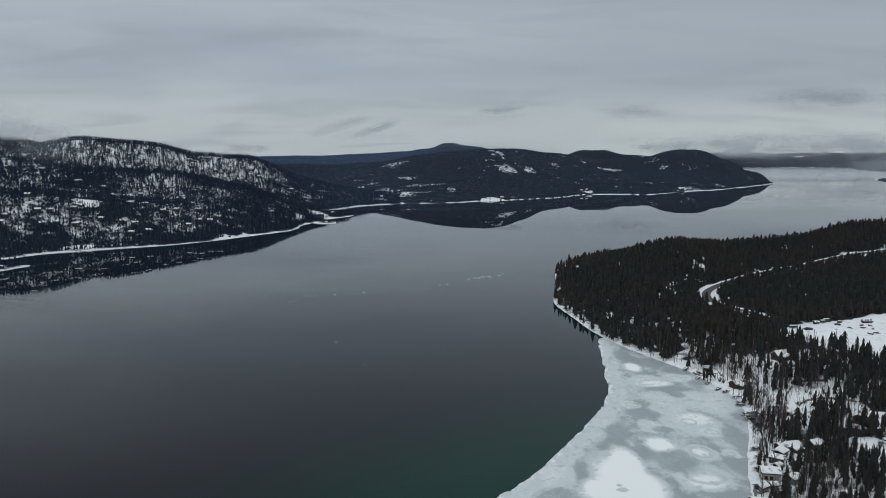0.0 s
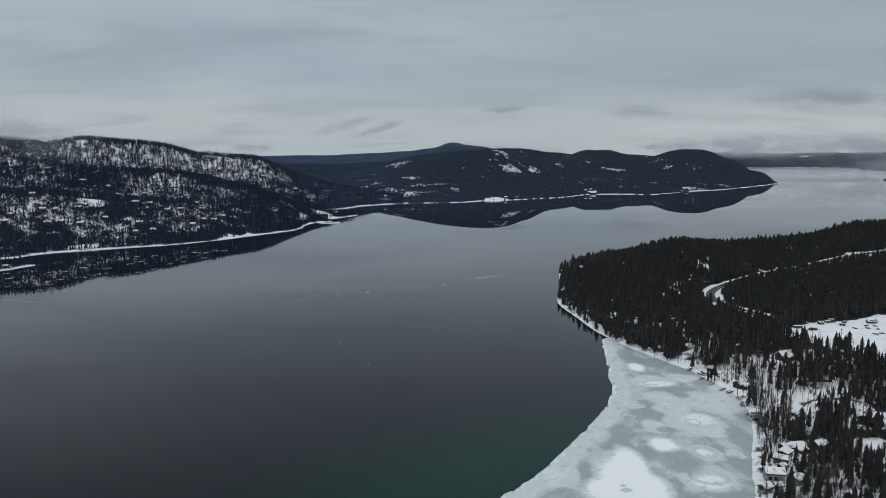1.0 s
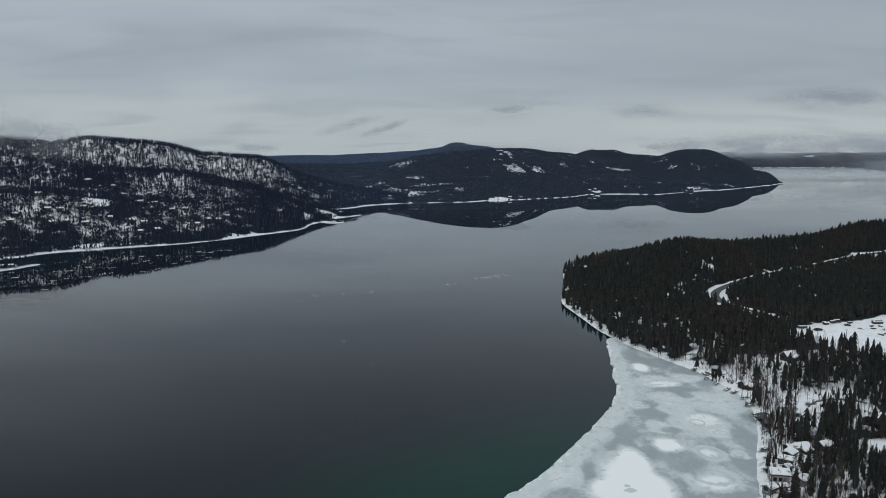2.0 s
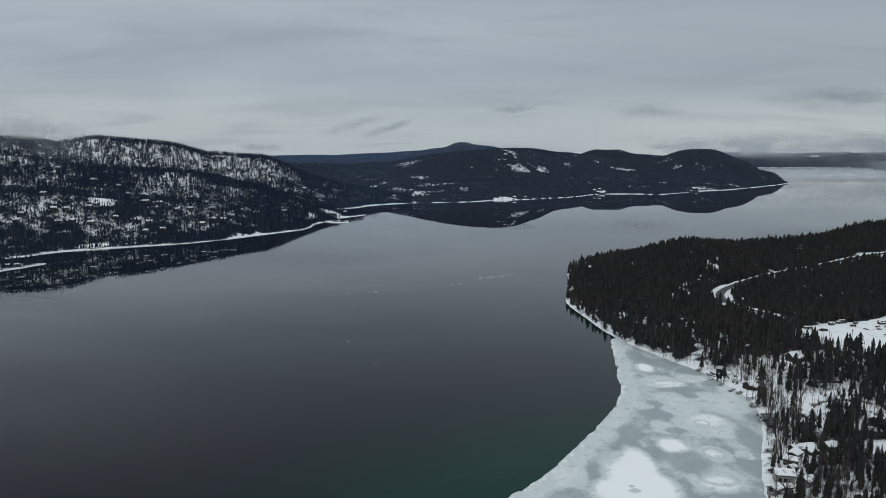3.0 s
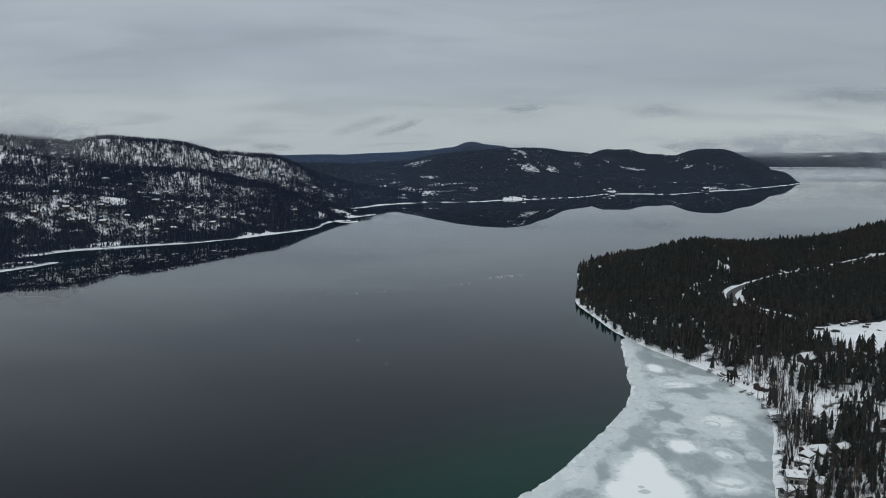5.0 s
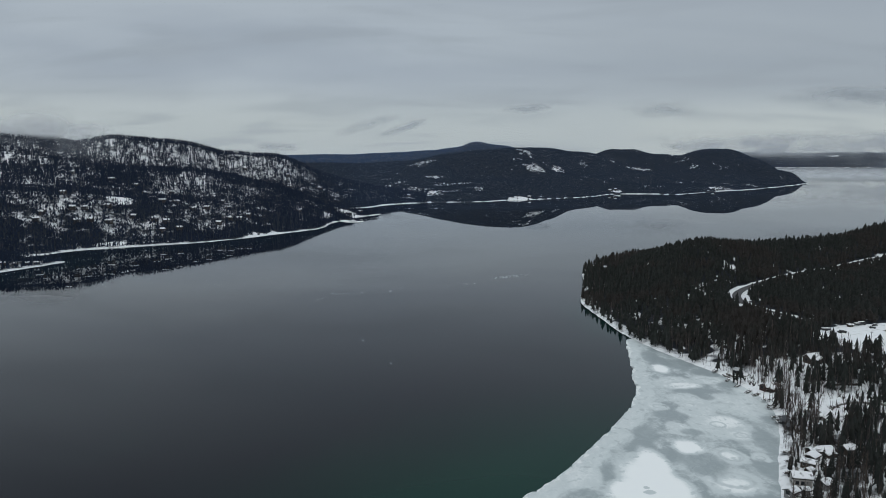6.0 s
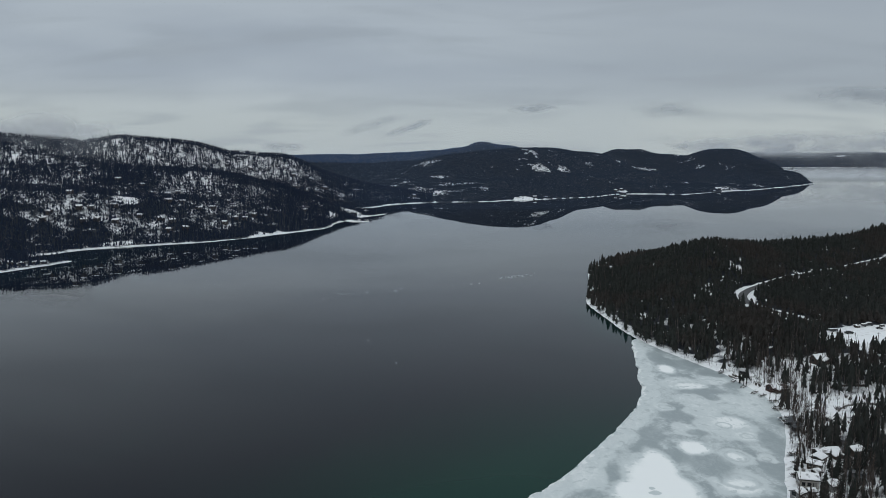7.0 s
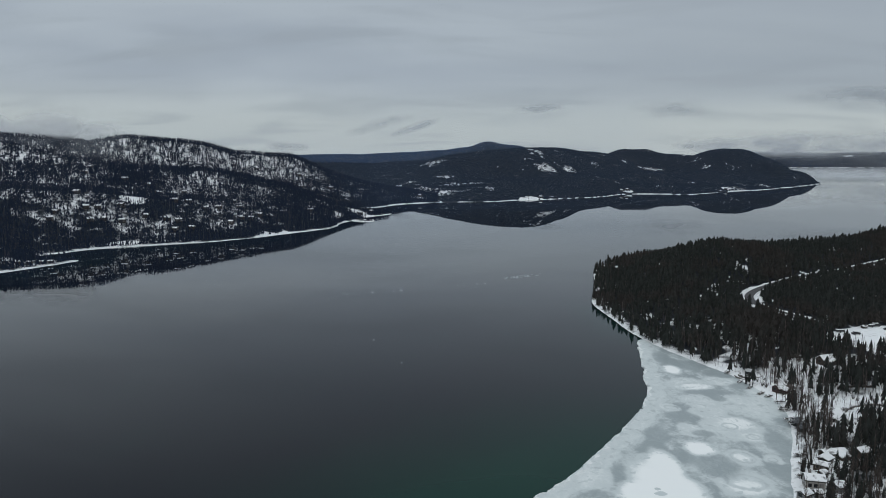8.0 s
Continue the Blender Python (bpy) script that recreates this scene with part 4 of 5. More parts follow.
def house(label, w, d, h, rise, wall_mat, windows=3, chimney=True, deck=True, wing=0.0, group="", bare_roof=0.0, red=False):
    """A house with its ridge along x and its front towards -y."""
    root = thing("house", label, "house", group)
    bm = bmesh.new()
    v = [bm.verts.new(p) for p in ((-w / 2, -d / 2, -1.5), (w / 2, -d / 2, -1.5), (w / 2, d / 2, -1.5), (-w / 2, d / 2, -1.5),
                                   (-w / 2, -d / 2, h), (w / 2, -d / 2, h), (w / 2, d / 2, h), (-w / 2, d / 2, h), (-w / 2, 0, h + rise), (w / 2, 0, h + rise))]
    for q in ((0, 1, 5, 4), (2, 3, 7, 6), (1, 2, 6, 9, 5), (3, 0, 4, 8, 7)):
        bm.faces.new([v[i] for i in q])
    wall = part("wall", bm, wall_mat, root)
    bm = bmesh.new()
    gable_roof(bm, w, d, h, rise, 0.55, 0.16, 0.02)
    roof = part("roof", bm, SHINGLE if not red else SIDING_RED, root, "dark roof edge under snow")
    bm = bmesh.new()
    gable_roof(bm, w - 0.15 - bare_roof * w, d - 0.1, h, rise, 0.45, 0.34, 0.20)
    bmesh.ops.bevel(bm, geom=list(bm.edges), offset=0.10, segments=1, affect="EDGES")
    part("snow_cover", bm, ROOF_SNOW, roof, "thick white roof snow")
    if wing:
        bm = bmesh.new()
        box(bm, w * 0.22, -d / 2 - wing / 2, -1.5, w * 0.42, wing, h + 1.3)
        part("wing", bm, wall_mat, root)
        bm = bmesh.new()
        ww = w * 0.42
        gable_roof(bm, wing + d * 0.4, ww, h - 0.25, rise * 0.8, 0.4, 0.42, 0.05)
        bmesh.ops.rotate(bm, verts=bm.verts, cent=(0, 0, 0), matrix=Matrix.Rotation(radians(90), 3, "Z"))
        bmesh.ops.translate(bm, verts=bm.verts, vec=(w * 0.22, -d / 2 - wing / 2 + d * 0.2, 0))
        part("wing_roof", bm, ROOF_SNOW, root, "snow-covered gable")
    for i in range(windows):
        x = -w / 2 + w * (i + 0.7) / (windows + 0.4)
        if wing and x > 0.0:
            continue
        for lvl in range(2 if h > 4 else 1):
            z = 1.0 + lvl * 2.5
            bm = bmesh.new()
            for bx, bz, sx, sz in ((x - 0.62, z, 0.12, 1.3), (x + 0.62, z, 0.12, 1.3), (x, z - 0.12, 1.36, 0.12), (x, z + 1.3, 1.36, 0.12)):
                box(bm, bx, -d / 2 - 0.04, bz, sx, 0.10, sz)
            win = part("window", bm, TRIM, root)
            bm = bmesh.new()
            box(bm, x, -d / 2 - 0.015, z, 1.14, 0.03, 1.3)
            part("pane", bm, GLASS, win)
    for s in (-1, 1):
        bm = bmesh.new()
        box(bm, s * (w / 2 + 0.02), 0.3, 1.0, 0.05, 1.5, 1.3)
        part("end_window", bm, GLASS, root)
    bm = bmesh.new()
    box(bm, w / 2 - 1.2, -d / 2 - 0.03, 0.2, 0.95, 0.08, 2.05, bevel=0.02)
    part("door", bm, TRIM, root)
    if chimney:
        bm = bmesh.new()
        box(bm, -w * 0.22, d * 0.12, h, 0.8, 0.8, rise + 1.1, bevel=0.04)
        box(bm, -w * 0.22, d * 0.12, h + rise + 1.1, 0.95, 0.95, 0.14)
        part("chimney", bm, STONE, root)
    if deck:
        bm = bmesh.new()
        box(bm, -w * 0.15, -d / 2 - 1.5, 0.25, w * 0.6, 2.8, 0.15)
        for px in (-w * 0.43, -w * 0.15, w * 0.13):
            box(bm, px, -d / 2 - 2.8, -1.2, 0.16, 0.16, 2.5)
        box(bm, -w * 0.15, -d / 2 - 2.85, 1.2, w * 0.6, 0.08, 0.1)
        part("deck", bm, DECK_WOOD, root)
    return root


def stand(ob, x, y, turn, sink=0.0):
    ob.matrix_basis = pose(x, y, height_at(x, y) - sink, 0, 0, turn)
    return ob


# lakeside houses; the front looks at the lake
stand(house("two-gabled grey house with snowy roof and dark trim", 8.6, 6.1, 2.7, 2.0, SIDING_GREY, 4, True, False, 3.5), 153.5, 312.5, 10)
stand(house("long low brown lodge with snow-laden roof", 9.6, 4.2, 2.0, 0.8, SIDING_BROWN, 5, True, False, 3.0), 137, 275.5, 14)
stand(house("small brown side house with snowy roof", 5.3, 4.1, 2.2, 1.2, SIDING_BROWN, 2, False, False), 147.5, 275, 24)
stand(house("small dark boathouse with flat snowy roof", 4.8, 3.8, 2.2, 0.5, SIDING_BROWN, 2, False, False), 127.5, 264, -34)
stand(house("pale two-storey house with broad snowy roof", 6.3, 5.0, 3.4, 1.2, SIDING_PALE, 3, True, True), 118.3, 249.5, -10)
stand(house("small grey cabin with snow-covered roof", 3.8, 3.3, 2.1, 0.8, SIDING_GREY, 2, False, False), 111.5, 241, 32)
stand(house("small shed with snow-covered roof", 2.3, 2.1, 1.9, 0.6, SIDING_GREY, 1, False, False), 116.3, 242, 6)
stand(house("weathered lakeside cabin with snowy roof", 4.9, 4.1, 2.3, 1.2, SIDING_BROWN, 2, True, True), 106.3, 230.5, -14)
stand(house("brown house with snowy roof among tall conifers", 6.1, 4.9, 2.5, 1.5, SIDING_BROWN, 3, True, False), 178, 296, 35)
stand(house("dark cabin with snow-covered roof under conifers", 5.7, 4.5, 2.4, 1.4, SIDING_BROWN, 3, True, False), 137, 229.5, 15)
stand(house("dark house with two snowy roof slopes in the woods", 6.2, 4.8, 2.6, 1.9, SIDING_BROWN, 3, True, False, 3.0), 184.5, 388, 25)
stand(house("red-brown timber lodge with patchy snow on the roof", 5.2, 3.8, 2.1, 1.4, SIDING_RED, 3, True, True, 2.5, "", 0.22, True), 147.2, 353, 28)


stand(house("low snow-roofed garage beside the lakeside lodge", 4.6, 3.8, 2.2, 0.5, SIDING_BROWN, 1, False, False), 131.5, 269.5, 40)
stand(house("little dark shed with a snow-heavy roof", 2.6, 2.4, 2.0, 0.5, SIDING_BROWN, 1, False, False), 124.8, 257.2, 25)
stand(house("snow-roofed timber outbuilding by the beach", 3.8, 3.2, 2.1, 0.7, SIDING_BROWN, 1, False, False), 142.8, 284.5, -20)
stand(house("low grey garage with a snow-covered roof", 4.4, 3.8, 2.2, 0.6, SIDING_GREY, 1, False, False), 125.5, 246.5, 30)
stand(house("small snow-roofed cabin under the conifers", 4.2, 3.6, 2.2, 1.0, SIDING_BROWN, 1, True, False), 148.5, 300.5, 50)


def round_house():
    """A low round building with a domed snowy roof, glazed ring and stone terrace walls."""
    root = thing("round_house", "low round grey building with patchy snow on its domed roof", "house")
    bm = bmesh.new()
    tube(bm, (0, 0, -1.0), (0, 0, 2.3), 2.5, 2.5, 20)
    part("wall", bm, SIDING_GREY, root)
    bm = bmesh.new()
    for i in range(12):
        a = radians(180 + 15 * i + 7)
        box(bm, 2.53 * math.cos(a), 2.53 * math.sin(a), 0.8, 0.06, 0.62, 1.4, math.degrees(a))
    part("window_band", bm, GLASS, root)
    bm = bmesh.new()
    bmesh.ops.create_uvsphere(bm, u_segments=24, v_segments=10, radius=2.8, matrix=Matrix.Translation((0, 0, 2.3)) @ Matrix.Diagonal((1, 1, 0.30, 1)))
    bmesh.ops.delete(bm, geom=[v for v in bm.verts if v.co.z < 2.2], context="VERTS")
    part("roof", bm, PATCHY_SNOW, root, "domed roof with thin patchy snow", True)
    for r, z, h in ((5.6, -1.4, 1.5), (7.4, -1.8, 1.2)):
        bm = bmesh.new()
        for i in range(14):
            a = radians(170 + 14 * i)
            box(bm, r * math.cos(a), r * math.sin(a), z, 0.5, r * 0.26, h + 0.15 * (i % 3), math.degrees(a), 0.04)
        part("terrace_wall", bm, STONE, root)
    return root


stand(round_house(), 142.5, 379, 10)

# hillside houses across the bay, three builds repeated at places that fit the camera's view
FAR_KINDS = [house("brown hillside house with a white snowy roof", 7.8, 5.4, 3.4, 1.3, SIDING_BROWN, 4, False, True, 0.0, "houses on the hillside"),
             house("dark hillside house with a white snowy roof", 7.0, 5.2, 3.3, 1.2, SIDING_BROWN, 3, False, True, 3.5, "houses on the hillside"),
             house("long brown hillside lodge with a white snowy roof", 10.5, 5.6, 3.4, 1.3, SIDING_BROWN, 5, True, False, 4.0, "houses on the hillside")]
FAR_SITES = [(-721, 1207), (-666, 1210), (-565, 1126), (-521, 1113), (-637, 1142), (-491, 1081), (-463, 1054), (-428, 993), (-412, 1002), (-466, 1118), (-386, 995), (-373, 1015),
             (-352, 1039), (-368, 1063), (-497, 915), (-508, 907), (-477, 937), (-440, 931), (-461, 907), (-416, 937), (-402, 941), (-481, 899), (-493, 888), (-533, 881), (-532, 866),
             (-594, 991), (-536, 937), (-340, 1006), (-346, 982), (-322, 1039), (-515, 1491), (-382, 934), (-397, 919), (-307, 1461), (-375, 1487), (-395, 1424), (-350, 1398),
             (-466, 1490), (-275, 1155), (-214, 1266), (-198, 1296), (-139, 1638), (-328, 1016), (388, 1962), (372, 1952), (690, 2096), (140, 1728)]
rnd = random.Random(5)
SPIT_SITES = [(-468, 702), (-459, 707), (-451, 715), (-444, 719), (-477, 697)]
for i, (x, y) in enumerate(FAR_SITES + SPIT_SITES):
    kind = FAR_KINDS[2] if i in (2, 7, 33) else FAR_KINDS[i % 2]
    face = math.degrees(math.atan2(-x, y)) + rnd.uniform(-35, 35)      # fronts look over the lake, towards the camera
    m = pose(x, y, height_at(x, y) + 0.3, 0, 0, face)
    if i < 3:
        FAR_KINDS[i].matrix_basis = m
    else:
        copy_thing(kind, m @ Matrix.Scale(0.62, 4) if i >= len(FAR_SITES) else m)


# ======== individual trees by the yards ========
def hero_conifer(seed):
    rnd = random.Random(seed)
    root = thing("conifer", "dark green conifer with drooping branches in snow", "tree", "conifers by the yards")
    bm = bmesh.new()
    bend = rnd.uniform(-0.015, 0.015)
    tube(bm, (0, 0, -0.06), (bend, 0, 0.5), 0.017, 0.011, 6)
    tube(bm, (bend, 0, 0.49), (0, 0, 1.0), 0.011, 0.002, 6)
    part("trunk", bm, BARK, root)
    bm = bmesh.new()
    spread, low = rnd.uniform(0.15, 0.22), rnd.uniform(0.06, 0.2)
    levels = 22
    for i in range(levels):
        t = i / (levels - 1)
        z = low + (0.985 - low) * t
        reach = spread * ((1 - t) ** 0.62) * (0.55 + 0.45 * min(1, t * 5)) + 0.008
        n = 11 if t < 0.7 else 7
        a0 = rnd.uniform(0, 6.28)
        for j in range(n):
            if rnd.random() < 0.10:
                continue
            a = a0 + 6.2832 * j / n + rnd.uniform(-0.25, 0.25)
            r = reach * rnd.uniform(0.65, 1.2)
            droop = rnd.uniform(0.20, 0.42) * r
            c, s = math.cos(a), math.sin(a)
            wd = r * rnd.uniform(0.15, 0.26)
            p = [bm.verts.new(q) for q in ((0, 0, z + 0.012), (r * 0.55 * c - wd * s, r * 0.55 * s + wd * c, z - droop * 0.55 - 0.008),
                                           (r * 0.6 * c, r * 0.6 * s, z - droop * 0.25 + 0.006), (r * 0.55 * c + wd * s, r * 0.55 * s - wd * c, z - droop * 0.55 - 0.008),
                                           (r * c, r * s, z - droop))]
            for q in ((0, 1, 2), (0, 2, 3), (1, 4, 2), (2, 4, 3)):
                bm.faces.new([p[k] for k in q])
    part("crown", bm, NEEDLES, root)
    return root


def hero_bare(seed):
    rnd = random.Random(seed)
    root = thing("bare_tree", "leafless grey-brown tree with upswept twigs in snow", "tree", "bare trees by the yards")
    bm = bmesh.new()
    tube(bm, (0, 0, -0.05), (0.01, 0.01, 0.55), 0.016, 0.010, 5)
    tube(bm, (0.01, 0.01, 0.545), (0, 0, 1.0), 0.010, 0.002, 5)
    part("trunk", bm, BARK, root)
    bm = bmesh.new()
    for i in range(20):
        z = rnd.uniform(0.22, 0.92)
        a, ln = rnd.uniform(0, 6.28), rnd.uniform(0.10, 0.22) * (1.25 - z)
        tip = Vector((ln * math.cos(a), ln * math.sin(a), z + ln * rnd.uniform(0.6, 1.4)))
        foot = Vector((0.006, 0.006, z))
        tube(bm, foot, tip, 0.0055, 0.0016, 3)
        for _ in range(4):
            f0 = foot.lerp(tip, rnd.uniform(0.35, 0.9))
            tube(bm, f0, f0 + Vector((rnd.uniform(-1, 1), rnd.uniform(-1, 1), rnd.uniform(0.3, 1.3))).normalized() * ln * rnd.uniform(0.3, 0.5), 0.003, 0.0009, 3)
    part("crown", bm, TWIGS, root)
    return root


CON_KIT, BARE_KIT = [hero_conifer(200 + i) for i in range(7)], [hero_bare(300 + i) for i in range(4)]
rnd, first = random.Random(8), set()
for spot, tall_m, is_bare in HERO:
    kit = rnd.choice(BARE_KIT if is_bare else CON_KIT)
    hgt = tall_m * (rnd.uniform(0.8, 1.05) if is_bare else rnd.choice((0.45, 0.6, 0.75, 0.9, 1.1)))
    wide = hgt * rnd.uniform(0.75, 1.0)
    m = pose(spot[0], spot[1], spot[2], rnd.uniform(-2, 2), rnd.uniform(-2, 2), rnd.uniform(0, 360)) @ Matrix.Diagonal((wide, wide, hgt, 1))
    if kit.name not in first:
        first.add(kit.name)
        kit.matrix_basis = m
    else:
        ob = copy_thing(kit, Matrix.Identity(4))
        ob.matrix_basis = m


# ======== road, lane, field clutter ========
def ribbon(name, line, width, lift, mat, label, kind="structure", category="road", shift=0.0, round_up=0.0, base=None):
    """A strip laid on the ground along a line; round_up makes it a rounded bank; base: a fixed level in place of the ground."""
    p = np.array(line, float)
    for _ in range(2):
        q = np.stack([p[:-1] * 0.75 + p[1:] * 0.25, p[:-1] * 0.25 + p[1:] * 0.75], 1).reshape(-1, 2)
        p = np.concatenate([p[:1], q, p[-1:]])
    d = np.gradient(p, axis=0)
    nrm = np.stack([-d[:, 1], d[:, 0]], 1) / (np.hypot(d[:, 0], d[:, 1])[:, None] + 1e-9)
    mid = relief(p[:, 0], p[:, 1])[0] if base is None else np.full(len(p), base)
    rows = []
    for u in (-0.5, -0.25, 0.0, 0.25, 0.5):
        s = p + nrm * (shift + u * width)
        zz = relief(s[:, 0], s[:, 1])[0] if base is None else np.full(len(s), base)
        wob = fbm(s[:, 0], s[:, 1], 5.0, 2, 13) * round_up * 0.6
        rows.append(np.stack([s[:, 0], s[:, 1], np.maximum(zz, mid) + lift + (round_up + wob) * (1 - (2 * u) ** 2) - (0.8 if round_up and abs(u) == 0.5 else 0)], 1))
    v = np.stack(rows, 1).reshape(-1, 3)
    i = np.arange(len(p) * 5).reshape(-1, 5)
    f = np.stack([i[:-1, :-1], i[:-1, 1:], i[1:, 1:], i[1:, :-1]], -1).reshape(-1, 4)
    return tagged(new(name, mesh_from(name, v, f, mat)), label, category, kind=kind)


ribbon("road", ROAD, 6.4, 0.30, ASPHALT, "curving grey asphalt road ploughed through the woods")
for s in (-1, 1):
    ribbon("snow_bank", ROAD, 1.7, 0.15, SNOW, "ploughed snow bank along the asphalt road", "structure", "snow", s * 3.9, 0.6)
ribbon("breakwater", np.array([(-214, 1190), (-206, 1179), (-197, 1173), (-186, 1174), (-177, 1186)], float), 4.0, 0.2, SNOW, "low snow-covered breakwater off the village shore", category="breakwater", round_up=0.7, base=0.0)
ribbon("lane", LANE, 3.6, 0.22, SNOW, "snow-packed lane between the lakeside houses")
def vehicle(name, label, category, length, width, height, mat, cab=0.55, group="vehicles in the snowy field"):
    """A small parked vehicle: body, cabin with glass, four wheels, snow on top."""
    root = thing(name, label, category, group)
    bm = bmesh.new()
    box(bm, 0, 0, 0.35, length, width, height * 0.45, 0, 0.12)
    part("body", bm, mat, root)
    bm = bmesh.new()
    box(bm, -length * 0.06, 0, 0.33 + height * 0.45, length * cab, width * 0.88, height * 0.36, 0, 0.14)
    cabin = part("cabin", bm, GLASS, root)
    bm = bmesh.new()
    box(bm, -length * 0.06, 0, 0.33 + height * 0.81, length * cab * 0.92, width * 0.84, 0.14, 0, 0.05)
    part("roof_snow", bm, ROOF_SNOW, cabin)
    for sx in (-0.31, 0.31):
        for sy in (-0.5, 0.5):
            bm = bmesh.new()
            tube(bm, (length * sx, width * sy - 0.12, 0.34), (length * sx, width * sy + 0.12, 0.34), 0.34, 0.34, 10)
            part("wheel", bm, RUBBER, root)
    return root


def trailer(label, length, width, height, mat):
    """A box trailer on two wheels with a drawbar and snow on its roof."""
    root = thing("trailer", label, "trailer", "vehicles in the snowy field")
    bm = bmesh.new()
    box(bm, 0, 0, 0.6, length, width, height, 0, 0.06)
    part("body", bm, mat, root)
    bm = bmesh.new()
    box(bm, 0, 0, 0.6 + height, length - 0.1, width - 0.1, 0.22, 0, 0.08)
    part("roof_snow", bm, ROOF_SNOW, root)
    bm = bmesh.new()
    tube(bm, (length / 2, 0, 0.6), (length / 2 + 1.3, 0, 0.45), 0.06, 0.06)
    part("drawbar", bm, DARK_METAL, root)
    for sy in (-0.5, 0.5):
        bm = bmesh.new()
        tube(bm, (0, width * sy - 0.12, 0.36), (0, width * sy + 0.12, 0.36), 0.36, 0.36, 10)
        part("wheel", bm, RUBBER, root)
    return root


stand(trailer("long dark trailer parked in the snowy field", 5.2, 2.0, 1.2, DARK_METAL), 221.5, 449, 5)
stand(trailer("dark box trailer parked by the field's edge", 3.6, 1.8, 1.1, DARK_METAL), 248, 463.5, 12)
stand(vehicle("pickup", "dark pickup parked in the snowy field", "car", 5.4, 1.9, 1.8, DARK_METAL, 0.4), 229, 444.5, 8)
stand(vehicle("car", "dark car parked in the snowy field", "car", 3.8, 1.6, 1.2, DARK_METAL), 254, 457, -15)
stand(vehicle("car", "dark snow-dusted car at the field's edge", "car", 3.8, 1.6, 1.2, DARK_METAL), 259, 463.5, 30)
stand(vehicle("van", "grey van parked in the snowy field", "car", 5.2, 2.0, 2.1, DARK_METAL, 0.8), 252, 466, 4)
stand(vehicle("car", "pale car parked on the snowy lane", "car", 4.4, 1.8, 1.5, PALE_METAL, 0.55, "cars on the lane"), 171.5, 271.5, 60)
stand(vehicle("car", "pale snow-dusted car beside the snowy lane", "car", 4.4, 1.8, 1.5, PALE_METAL, 0.55, "cars on the lane"), 174.5, 273.5, 64)
stand(house("long dark equipment shed with a snowy roof at the field", 6.0, 2.6, 1.2, 0.35, SIDING_BROWN, 3, False, False), 277, 464, 4)
stand(house("small dark barn with a snowy roof at the field", 3.0, 2.2, 1.3, 0.4, SIDING_BROWN, 1, False, False), 242, 460.5, 10)


def scrap_heap(seed):
    """A low heap of logs, half buried in snow."""
    rnd = random.Random(seed)
    root = thing("log_pile", "low dark pile of logs half buried in snow", "log pile", "log piles in the field")
    for i in range(9):
        bm = bmesh.new()
        x, y, z, a, ln = rnd.uniform(-1.2, 1.2), rnd.uniform(-0.8, 0.8), rnd.uniform(0.15, 0.6), rnd.uniform(-0.4, 0.4), rnd.uniform(1.2, 2.6)
        tube(bm, (x - ln / 2, y - a, z), (x + ln / 2, y + a, z + rnd.uniform(-0.1, 0.2)), 0.17, 0.13, 6)
        part("log", bm, BARK, root)
    return root


for i, (x, y) in enumerate(((266, 449), (269, 456), (274, 455), (262, 434), (267, 436), (280, 436), (271, 447), (258, 449))):
    stand(scrap_heap(i), x, y, 40 * i)


def utility_pole():
    root = thing("utility_pole", "weathered wooden utility pole with crossarm in the field", "pole")
    bm = bmesh.new()
    tube(bm, (0, 0, -0.6), (0, 0, 9.0), 0.16, 0.11, 8)
    part("pole", bm, DECK_WOOD, root)
    bm = bmesh.new()
    box(bm, 0, 0, 8.2, 2.2, 0.12, 0.12)
    part("crossarm", bm, DECK_WOOD, root)
    for sx in (-1.0, -0.4, 0.4, 1.0):
        bm = bmesh.new()
        tube(bm, (sx, 0, 8.3), (sx, 0, 8.52), 0.05, 0.04)
        part("insulator", bm, STONE, root)
    return root


pole = stand(utility_pole(), 230, 414, 20)
for x, y in ((205, 470),):
    copy_thing(pole, pose(x, y, height_at(x, y), 0, 0, 20))


# ======== the shore: docks, boats drawn up, walls ========
def dock(label, length, width, sections=4):
    """A dock drawn up on the beach: planked sections on posts, lightly snowed."""
    root = thing("dock", label, "dock", "docks on the beach")
    for i in range(sections):
        bm = bmesh.new()
        box(bm, (i + 0.5) * length / sections, 0, 0.45, length / sections - 0.12, width, 0.14, 0, 0.02)
        sec = part("section", bm, DECK_WOOD, root)
        bm = bmesh.new()
        for k in range(i % 2, 1 + i % 2):
            box(bm, (i + 0.25 + 0.5 * k) * length / sections, 0.1 * (k - 0.5), 0.59, length / sections * 0.4, width * 0.7, 0.07, 0, 0.03)
        part("snow", bm, SNOW, sec)
        for sy in (-0.5, 0.5):
            bm = bmesh.new()
            tube(bm, ((i + 0.1) * length / sections, width * sy, -0.8), ((i + 0.1) * length / sections, width * sy, 1.0), 0.06, 0.06)
            part("post", bm, DARK_METAL, root)
    return root


